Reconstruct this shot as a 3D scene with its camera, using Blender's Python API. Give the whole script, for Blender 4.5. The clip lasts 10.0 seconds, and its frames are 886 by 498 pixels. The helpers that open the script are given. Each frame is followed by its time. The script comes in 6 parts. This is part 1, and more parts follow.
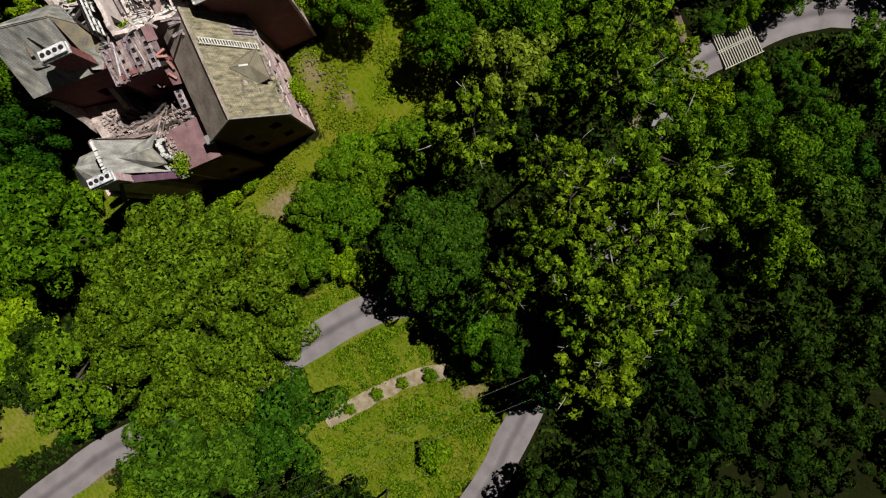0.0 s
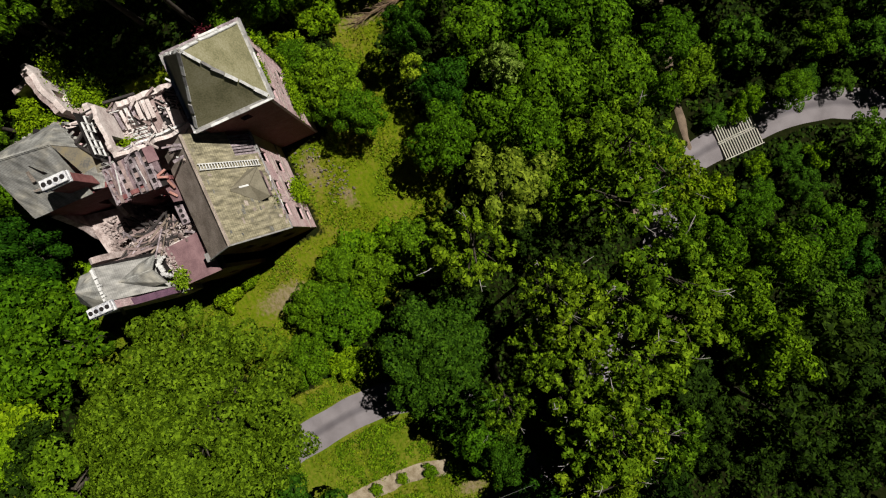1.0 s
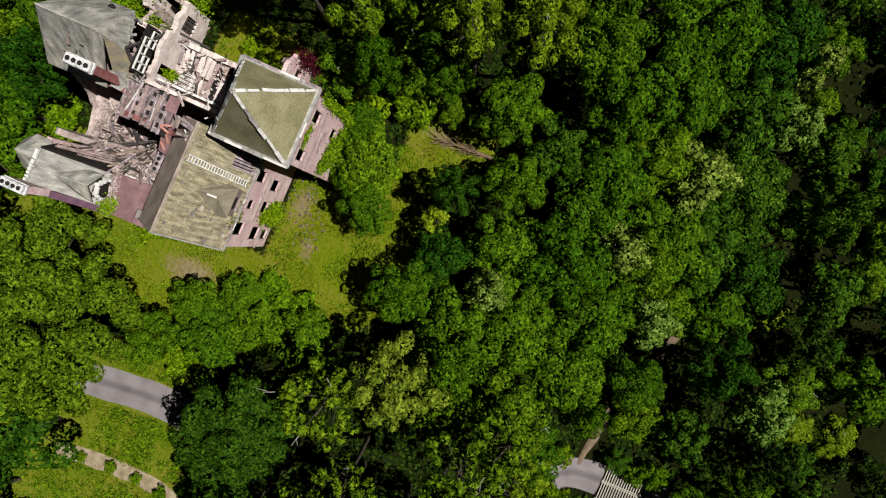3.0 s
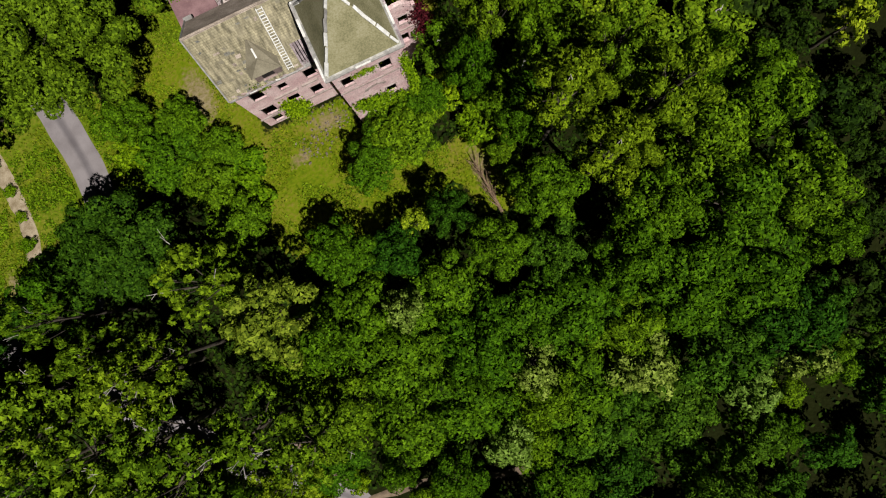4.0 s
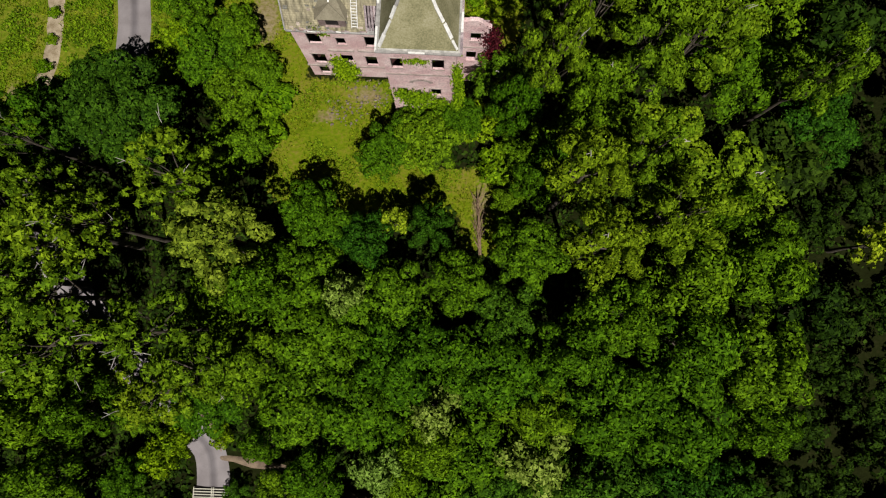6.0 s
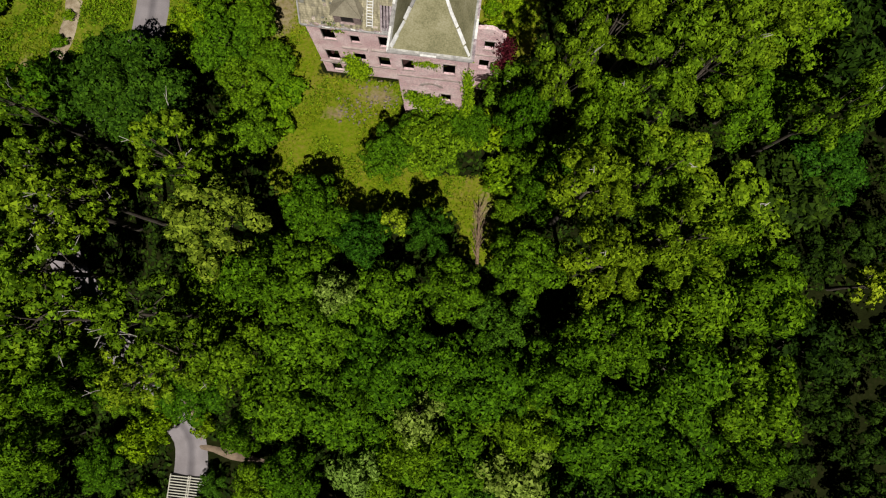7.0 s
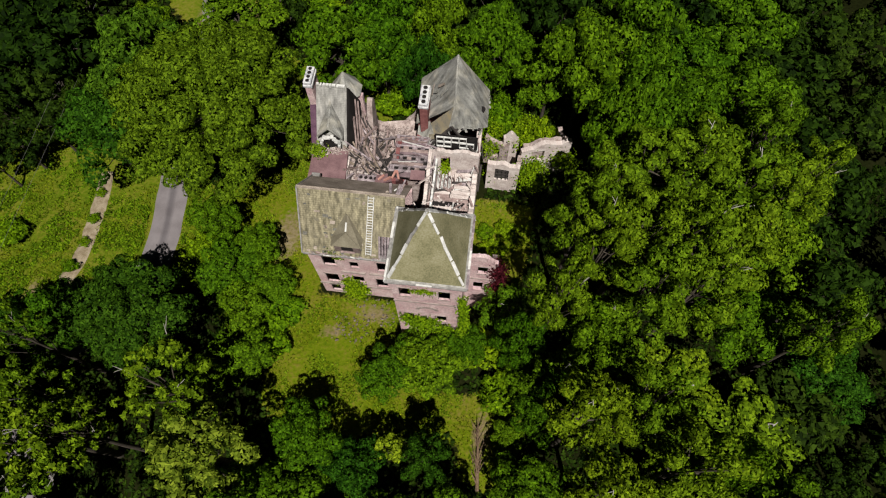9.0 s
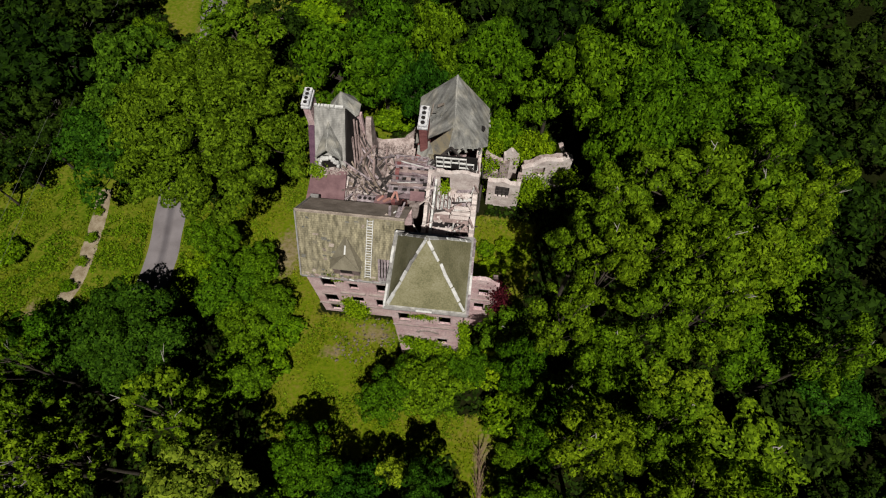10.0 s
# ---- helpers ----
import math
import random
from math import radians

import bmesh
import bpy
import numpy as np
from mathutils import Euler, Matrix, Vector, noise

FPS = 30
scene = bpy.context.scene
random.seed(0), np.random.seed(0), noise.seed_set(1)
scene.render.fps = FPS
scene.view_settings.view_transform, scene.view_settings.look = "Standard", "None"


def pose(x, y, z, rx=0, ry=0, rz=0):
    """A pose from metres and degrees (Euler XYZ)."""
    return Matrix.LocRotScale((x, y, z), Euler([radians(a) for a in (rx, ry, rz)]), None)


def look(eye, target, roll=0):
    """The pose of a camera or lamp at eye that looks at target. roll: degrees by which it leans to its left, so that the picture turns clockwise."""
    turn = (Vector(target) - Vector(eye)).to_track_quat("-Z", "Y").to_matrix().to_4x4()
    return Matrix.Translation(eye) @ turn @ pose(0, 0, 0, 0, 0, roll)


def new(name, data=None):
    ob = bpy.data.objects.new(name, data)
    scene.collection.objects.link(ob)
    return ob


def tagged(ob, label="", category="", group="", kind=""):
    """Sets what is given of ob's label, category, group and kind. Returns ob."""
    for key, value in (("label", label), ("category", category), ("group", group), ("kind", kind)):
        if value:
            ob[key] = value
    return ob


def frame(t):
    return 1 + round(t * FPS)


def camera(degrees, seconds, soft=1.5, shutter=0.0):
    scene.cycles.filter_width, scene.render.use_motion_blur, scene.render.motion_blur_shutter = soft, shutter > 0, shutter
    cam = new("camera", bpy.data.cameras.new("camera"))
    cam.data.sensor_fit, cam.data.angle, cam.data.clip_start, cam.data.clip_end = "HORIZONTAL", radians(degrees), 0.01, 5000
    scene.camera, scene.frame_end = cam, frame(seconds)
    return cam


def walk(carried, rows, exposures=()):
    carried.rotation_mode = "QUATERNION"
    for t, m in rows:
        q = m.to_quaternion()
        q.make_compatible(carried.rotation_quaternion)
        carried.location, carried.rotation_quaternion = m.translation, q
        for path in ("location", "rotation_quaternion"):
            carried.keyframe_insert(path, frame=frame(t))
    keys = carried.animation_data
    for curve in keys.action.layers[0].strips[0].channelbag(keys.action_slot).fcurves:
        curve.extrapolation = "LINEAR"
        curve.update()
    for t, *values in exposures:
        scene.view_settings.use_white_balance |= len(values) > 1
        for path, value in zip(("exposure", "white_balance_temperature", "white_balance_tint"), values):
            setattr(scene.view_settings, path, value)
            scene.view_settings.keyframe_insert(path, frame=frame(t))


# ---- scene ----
cam = camera(72.57, 10.0, 1.15)
# seconds, place in metres, turn in degrees
PATH = [
    (0, -25.679, -5.096, 70.456, -2.480, 0.790, -113.842),
    (0.5, -20.989, -7.262, 70.212, -2.260, 0.874, -113.861),
    (1, -16.380, -9.357, 70.000, -1.751, 0.948, -113.763),
    (1.5, -11.567, -11.682, 69.807, -1.283, 1.343, -104.530),
    (2, -7.213, -13.804, 69.650, -0.827, 1.777, -93.635),
    (2.5, -3.168, -15.244, 69.552, -0.656, 1.895, -79.627),
    (3, 0.228, -16.346, 69.494, -0.517, 2.069, -66.108),
    (3.2, 1.543, -16.658, 69.412, -0.584, 2.178, -59.660),
    (4.3, 4.855, -18.927, 68.493, 1.322, 1.885, -17.232),
    (4.5, 4.932, -19.302, 68.407, 1.648, 1.533, -16.295),
    (5, 5.652, -19.398, 68.093, 3.467, 1.064, -16.453),
    (5.5, 6.559, -20.089, 68.076, 4.284, 0.928, -9.664),
    (5.7, 6.828, -20.464, 68.025, 4.664, 0.767, -3.812),
    (6.8, 7.606, -21.378, 67.489, 6.196, 0.262, 7.398),
    (7, 7.769, -21.114, 67.462, 6.141, 0.377, 7.353),
    (7.5, 7.999, -20.433, 67.302, 13.226, 0.617, 7.089),
    (8, 7.752, -19.473, 67.608, 20.827, 0.404, 6.802),
    (8.5, 7.702, -18.767, 67.907, 24.049, 0.392, 6.725),
    (9, 7.535, -18.009, 68.106, 23.944, 0.325, 6.668),
    (9.5, 7.513, -17.068, 68.230, 23.954, 0.430, 6.665),
    (10, 7.378, -15.791, 68.416, 23.966, 0.532, 6.451),
]
walk(cam, [(t, pose(*at)) for t, *at in PATH], [(0, 0.38), (2, 0.46), (5, 0.5), (8.5, 0.38), (9.2, 0.28), (10, 0.12)])

# ---- light ----
SUN_AZ, SUN_EL = 16.0, 60.0   # degrees east of south, and above the horizon
world = bpy.data.worlds.new("sky")
scene.world = world
world.use_nodes = True
wn = world.node_tree.nodes
sky = wn.new("ShaderNodeTexSky")
sky.sky_type, sky.sun_disc = "NISHITA", False
sky.sun_elevation, sky.sun_rotation = radians(SUN_EL), radians(180 - SUN_AZ)
sky.altitude, sky.air_density, sky.dust_density, sky.ozone_density = 4000, 0.05, 0.0, 0.3
wn["Background"].inputs["Strength"].default_value = 0.05
world.node_tree.links.new(sky.outputs[0], wn["Background"].inputs[0])
sun = new("sun", bpy.data.lights.new("sun", "SUN"))
sun.data.energy, sun.data.angle, sun.data.color = 5.0, radians(0.5), (1.0, 0.95, 0.87)
sun_dir = Vector((math.sin(radians(SUN_AZ)) * math.cos(radians(SUN_EL)), -math.cos(radians(SUN_AZ)) * math.cos(radians(SUN_EL)), math.sin(radians(SUN_EL))))
sun.matrix_world = look(sun_dir * 120, (0, 0, 0))


# ---- materials ----
def shader(name):
    m = bpy.data.materials.new(name)
    m.use_nodes = True
    return m, m.node_tree.nodes, m.node_tree.links, m.node_tree.nodes["Principled BSDF"]


def ramp(n, stops):
    r = n.new("ShaderNodeValToRGB")
    e = r.color_ramp.elements
    while len(e) < len(stops):
        e.new(0.5)
    for k, (at, c) in zip(e, stops):
        k.position, k.color = at, (*c, 1)
    return r


def rough_stuff(name, colours, scale=3.0, fine=30.0, rough=0.9, bump=0.3, metal=0.0, random_tint=0.0):
    """Two scales of noise through a ramp of colours, with fine relief."""
    m, n, l, b = shader(name)
    tc = n.new("ShaderNodeTexCoord")
    a = n.new("ShaderNodeTexNoise")
    a.inputs["Scale"].default_value, a.inputs["Detail"].default_value = scale, 6
    f = n.new("ShaderNodeTexNoise")
    f.inputs["Scale"].default_value, f.inputs["Detail"].default_value = fine, 4
    mix = n.new("ShaderNodeMath")
    mix.operation = "MULTIPLY_ADD"
    mix.inputs[1].default_value = 0.45
    half = n.new("ShaderNodeMath")
    half.operation = "MULTIPLY"
    half.inputs[1].default_value = 0.55
    for t in (a, f):
        l.new(tc.outputs["Object"], t.inputs["Vector"])
    l.new(a.outputs[0], half.inputs[0])
    l.new(f.outputs[0], mix.inputs[0])
    l.new(half.outputs[0], mix.inputs[2])
    k = len(colours)
    r = ramp(n, [(0.39 + 0.22 * i / max(1, k - 1), c) for i, c in enumerate(colours)])
    l.new(mix.outputs[0], r.inputs[0])
    out = r.outputs[0]
    if random_tint:
        oi, hs = n.new("ShaderNodeObjectInfo"), n.new("ShaderNodeHueSaturation")
        mr = n.new("ShaderNodeMapRange")
        mr.inputs[3].default_value, mr.inputs[4].default_value = 1 - random_tint, 1 + random_tint
        l.new(oi.outputs["Random"], mr.inputs[0])
        l.new(mr.outputs[0], hs.inputs["Value"])
        l.new(out, hs.inputs["Color"])
        out = hs.outputs[0]
    l.new(out, b.inputs["Base Color"])
    bp = n.new("ShaderNodeBump")
    bp.inputs["Strength"].default_value, bp.inputs["Distance"].default_value = bump, 0.05
    l.new(f.outputs[0], bp.inputs["Height"])
    l.new(bp.outputs[0], b.inputs["Normal"])
    b.inputs["Roughness"].default_value, b.inputs["Metallic"].default_value = rough, metal
    b.inputs["Specular IOR Level"].default_value = 0.25
    return m


def coursed(name, c1, c2, joint, width, height, stain, stain_at=(0.45, 0.7), bump=0.6, vary=1.3, rough=0.9, streak=None):
    """Brick or slate courses laid along the face's own UV in metres, with large stains."""
    m, n, l, b = shader(name)
    uv = n.new("ShaderNodeUVMap")
    br = n.new("ShaderNodeTexBrick")
    for k, v in (("Scale", 1.0), ("Brick Width", width), ("Row Height", height), ("Mortar Size", height * 0.09), ("Bias", 0.0)):
        br.inputs[k].default_value = v
    for k, c in (("Color1", c1), ("Color2", c2), ("Mortar", joint)):
        br.inputs[k].default_value = (*c, 1)
    l.new(uv.outputs[0], br.inputs["Vector"])
    tc = n.new("ShaderNodeTexCoord")
    a = n.new("ShaderNodeTexNoise")
    a.inputs["Scale"].default_value, a.inputs["Detail"].default_value = 0.55, 8
    a.inputs["Roughness"].default_value = 0.65
    l.new(tc.outputs["Object"], a.inputs["Vector"])
    r = ramp(n, [(stain_at[0], (0, 0, 0)), (stain_at[1], (1, 1, 1))])
    l.new(a.outputs[0], r.inputs[0])
    mx = n.new("ShaderNodeMix")
    mx.data_type = "RGBA"
    l.new(r.outputs[0], mx.inputs[0])
    l.new(br.outputs["Color"], mx.inputs[6])
    mx.inputs[7].default_value = (*stain, 1)
    f = n.new("ShaderNodeTexNoise")
    f.inputs["Scale"].default_value, f.inputs["Detail"].default_value = 7.0, 5
    if streak:
        mp = n.new("ShaderNodeMapping")
        mp.inputs["Scale"].default_value = (streak[0], streak[1], 1)
        l.new(uv.outputs[0], mp.inputs["Vector"])
        l.new(mp.outputs[0], f.inputs["Vector"])
        f.inputs["Scale"].default_value = 1.0
    else:
        l.new(tc.outputs["Object"], f.inputs["Vector"])
    hs = n.new("ShaderNodeHueSaturation")
    mr = n.new("ShaderNodeMapRange")
    mr.inputs[1].default_value, mr.inputs[2].default_value = 0.3, 0.7
    mr.inputs[3].default_value, mr.inputs[4].default_value = 1 / vary, vary
    l.new(f.outputs[0], mr.inputs[0])
    l.new(mr.outputs[0], hs.inputs["Value"])
    l.new(mx.outputs[2], hs.inputs["Color"])
    l.new(hs.outputs[0], b.inputs["Base Color"])
    bp = n.new("ShaderNodeBump")
    bp.inputs["Strength"].default_value, bp.inputs["Distance"].default_value = bump, 0.04
    l.new(br.outputs["Fac"], bp.inputs["Height"])
    bp.invert = True
    l.new(bp.outputs[0], b.inputs["Normal"])
    b.inputs["Roughness"].default_value = rough
    b.inputs["Specular IOR Level"].default_value = 0.25
    return m


def foliage(name, dark, light, spread=0.25):
    m, n, l, b = shader(name)
    g, oi = n.new("ShaderNodeNewGeometry"), n.new("ShaderNodeObjectInfo")
    mid = tuple(0.55 * a + 0.45 * c for a, c in zip(dark, light))
    r = ramp(n, [(0.0, tuple(0.5 * c for c in dark)), (0.55, mid), (1.0, tuple(1.25 * c for c in light))])
    l.new(g.outputs["Random Per Island"], r.inputs[0])
    hs = n.new("ShaderNodeHueSaturation")
    mr = n.new("ShaderNodeMapRange")
    mr.inputs[3].default_value, mr.inputs[4].default_value = 1 - spread, 1 + spread
    hr = n.new("ShaderNodeMapRange")
    hr.inputs[3].default_value, hr.inputs[4].default_value = 0.515, 0.485
    l.new(oi.outputs["Random"], mr.inputs[0])
    l.new(oi.outputs["Random"], hr.inputs[0])
    l.new(mr.outputs[0], hs.inputs["Value"])
    l.new(hr.outputs[0], hs.inputs["Hue"])
    l.new(r.outputs[0], hs.inputs["Color"])
    l.new(hs.outputs[0], b.inputs["Base Color"])
    b.inputs["Roughness"].default_value = 0.7
    b.inputs["Specular IOR Level"].default_value = 0.03
    tr, mx = n.new("ShaderNodeBsdfTranslucent"), n.new("ShaderNodeMixShader")
    l.new(hs.outputs[0], tr.inputs[0])
    mx.inputs[0].default_value = 0.07
    l.new(b.outputs[0], mx.inputs[1])
    l.new(tr.outputs[0], mx.inputs[2])
    l.new(mx.outputs[0], n["Material Output"].inputs[0])
    return m


LEAF = {
    "A": foliage("leaf_green", (0.0225, 0.062, 0.0017), (0.0729, 0.146, 0.0034)),
    "O": foliage("leaf_olive", (0.037, 0.08, 0.002), (0.107, 0.176, 0.0055), 0.14),
    "D": foliage("leaf_deep_green", (0.0117, 0.042, 0.0022), (0.0378, 0.095, 0.0045)),
    "B": foliage("leaf_dark_olive", (0.018, 0.046, 0.0013), (0.086, 0.15, 0.0058), 0.1),
    "C": foliage("leaf_dark", (0.009, 0.032, 0.0017), (0.038, 0.085, 0.0044), 0.1),
    "L": foliage("leaf_light", (0.034, 0.076, 0.002), (0.108, 0.175, 0.006), 0.12),
    "G": foliage("leaf_silver", (0.038, 0.076, 0.004), (0.118, 0.17, 0.014), 0.1),
    "S": foliage("leaf_shrub", (0.042, 0.101, 0.0017), (0.123, 0.202, 0.0034), 0.2),
    "Y": foliage("leaf_yellow", (0.078, 0.146, 0.0034), (0.179, 0.246, 0.011), 0.1),
    "P": foliage("leaf_pale", (0.056, 0.112, 0.0067), (0.151, 0.218, 0.039), 0.1),
    # K: leaf darkened well below foliage, deep shade put into its colour
    "K": foliage("leaf_shade_green", (0.006, 0.016, 0.0015), (0.02, 0.042, 0.003), 0.25),
    "R": foliage("leaf_red", (0.022, 0.0028, 0.0039), (0.056, 0.0078, 0.0090), 0.1),
}
GRASS = foliage("grass_blade", (0.085, 0.125, 0.003), (0.15, 0.185, 0.0067), 0.1)
WEED = foliage("weed_leaf", (0.07, 0.125, 0.003), (0.13, 0.19, 0.006), 0.1)
BARK = rough_stuff("bark", [(0.025, 0.02, 0.015), (0.07, 0.058, 0.045)], 4, 25)
DEAD_LIMB = rough_stuff("bleached_bark", [(0.2, 0.19, 0.17), (0.38, 0.36, 0.33)], 4, 25)
DEADWOOD = rough_stuff("dead_wood", [(0.073, 0.045, 0.028), (0.168, 0.118, 0.073)], 4, 25)
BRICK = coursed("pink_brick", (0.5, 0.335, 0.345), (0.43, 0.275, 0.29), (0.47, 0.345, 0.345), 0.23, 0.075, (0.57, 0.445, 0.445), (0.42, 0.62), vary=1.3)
# darker red copy of the brick for west faces, their shade in its colour
SHADED_WALL = coursed("shaded_red_brick", (0.17, 0.05, 0.052), (0.13, 0.036, 0.04), (0.2, 0.12, 0.11), 0.23, 0.075, (0.22, 0.1, 0.095), (0.5, 0.7), vary=1.3)
SLATE = coursed("grey_slate", (0.134, 0.132, 0.118), (0.106, 0.104, 0.095), (0.05, 0.05, 0.045), 0.3, 0.22, (0.185, 0.174, 0.14), (0.5, 0.7))
MOSSY = coursed("lichen_slate", (0.202, 0.182, 0.12), (0.157, 0.14, 0.092), (0.118, 0.106, 0.07), 0.34, 0.24, (0.168, 0.151, 0.106), (0.5, 0.72), bump=0.35, vary=1.9, streak=(3.2, 0.75))
MAUVE = rough_stuff("mauve_felt", [(0.119, 0.067, 0.074), (0.196, 0.118, 0.125)], 1.2, 14)
MOSS_FELT = rough_stuff("moss_felt", [(0.13, 0.125, 0.066), (0.2, 0.188, 0.105), (0.25, 0.236, 0.15)], 0.5, 7, bump=0.15)
FELT = coursed("weathered_slate", (0.19, 0.19, 0.18), (0.165, 0.165, 0.156), (0.12, 0.12, 0.113), 0.36, 0.2, (0.27, 0.255, 0.215), (0.48, 0.72), bump=0.16, vary=1.8, streak=(2.2, 0.55))
PALE_FELT = coursed("pale_slate", (0.245, 0.242, 0.23), (0.22, 0.217, 0.206), (0.175, 0.172, 0.163), 0.36, 0.2, (0.33, 0.32, 0.295), (0.48, 0.7), bump=0.12, vary=1.6, streak=(2.2, 0.55))
BROWN_FELT = rough_stuff("brown_roof_felt", [(0.17, 0.14, 0.115), (0.27, 0.225, 0.19), (0.38, 0.325, 0.285)], 0.7, 9, bump=0.15)
CAPSTONE = rough_stuff("grimy_capstone", [(0.22, 0.23, 0.26), (0.5, 0.5, 0.52), (0.64, 0.64, 0.64)], 2.5, 11, rough=0.7)
DORMER_FELT = rough_stuff("olive_roof_felt", [(0.123, 0.109, 0.078), (0.185, 0.168, 0.123)], 0.9, 9, bump=0.15)
LILAC = rough_stuff("bleached_boards", [(0.1, 0.08, 0.088), (0.22, 0.18, 0.195), (0.37, 0.32, 0.335)], 2.2, 20, random_tint=0.3)
PURPLE_BOARD = rough_stuff("purplish_boards", [(0.09, 0.062, 0.07), (0.2, 0.148, 0.16)], 2.2, 20, random_tint=0.3)
PURPLE = rough_stuff("purple_slate", [(0.07, 0.035, 0.06), (0.13, 0.07, 0.105)], 1.5, 12)
LEAD = rough_stuff("lead_flashing", [(0.157, 0.151, 0.146), (0.28, 0.272, 0.269)], 2, 18, rough=0.55)
WHITE = rough_stuff("white_cap", [(0.4, 0.4, 0.39), (0.66, 0.66, 0.65)], 2, 18, rough=0.6)
PLASTER = rough_stuff("cream_plaster", [(0.34, 0.28, 0.265), (0.5, 0.435, 0.415), (0.6, 0.55, 0.53)], 0.9, 9)
RUBBLE_STONE = rough_stuff("rubble_masonry", [(0.17, 0.13, 0.12), (0.31, 0.25, 0.235), (0.45, 0.385, 0.365)], 1.6, 14, bump=0.6)
OLD_STONE = rough_stuff("lichened_stone", [(0.09, 0.073, 0.056), (0.19, 0.157, 0.129)], 1.6, 14, bump=0.6)
TIMBER = rough_stuff("grey_timber", [(0.119, 0.084, 0.078), (0.297, 0.226, 0.217)], 2, 22, random_tint=0.3)
OLD_TIMBER = rough_stuff("brown_timber", [(0.09, 0.07, 0.055), (0.22, 0.175, 0.14)], 2, 22, random_tint=0.3)
DARKWOOD = rough_stuff("charred_timber", [(0.02, 0.017, 0.017), (0.056, 0.048, 0.045)], 2, 22)
TRIM = rough_stuff("stone_trim", [(0.202, 0.157, 0.146), (0.325, 0.28, 0.263)], 2, 16)
# near-black for the shade inside openings, gaps and flues, put into the colour
DARK = rough_stuff("void_shade", [(0.0067, 0.0056, 0.0056), (0.017, 0.014, 0.014)], 2, 16)
ASPHALT = rough_stuff("drive_asphalt", [(0.129, 0.115, 0.12), (0.185, 0.168, 0.176)], 0.5, 24, bump=0.15)


def wheel_worn(m):
    """Darkens the strip between the wheel tracks, by the mesh's own measure across the road."""
    n, l = m.node_tree.nodes, m.node_tree.links
    b = n["Principled BSDF"]
    src = b.inputs["Base Color"].links[0].from_socket
    at = n.new("ShaderNodeAttribute")
    at.attribute_name = "across"
    r = ramp(n, [(0.36, (1, 1, 1)), (0.48, (0.5, 0.5, 0.52)), (0.56, (0.55, 0.55, 0.57)), (0.68, (1, 1, 1))])
    mx = n.new("ShaderNodeMix")
    mx.data_type, mx.blend_type = "RGBA", "MULTIPLY"
    mx.inputs[0].default_value = 0.8
    l.new(at.outputs["Fac"], r.inputs[0])
    l.new(src, mx.inputs[6])
    l.new(r.outputs[0], mx.inputs[7])
    l.new(mx.outputs[2], b.inputs["Base Color"])


wheel_worn(ASPHALT)
SAND = rough_stuff("sandy_soil", [(0.146, 0.112, 0.067), (0.28, 0.235, 0.168)], 1.2, 12)
EARTH = rough_stuff("bare_earth", [(0.078, 0.056, 0.039), (0.151, 0.112, 0.078)], 1.2, 12)
GALV = rough_stuff("pale_steel", [(0.28, 0.269, 0.224), (0.392, 0.375, 0.319)], 2, 16, rough=0.6)
OCHRE_FELT = rough_stuff("ochre_roof_felt", [(0.112, 0.106, 0.095), (0.19, 0.168, 0.123), (0.224, 0.185, 0.112)], 1.1, 9, bump=0.15)
WIRE = rough_stuff("dull_wire", [(0.09, 0.09, 0.084), (0.146, 0.146, 0.14)], 2, 16, rough=0.6)
RED_SOIL = rough_stuff("reddish_soil", [(0.067, 0.042, 0.034), (0.14, 0.095, 0.078), (0.213, 0.168, 0.146)], 1.2, 12)
RED_BRICK = rough_stuff("dark_red_brick", [(0.13, 0.045, 0.045), (0.24, 0.1, 0.095)], 2, 16)
ORANGE = rough_stuff("raw_brick", [(0.3, 0.13, 0.11), (0.42, 0.24, 0.2)], 2, 16)


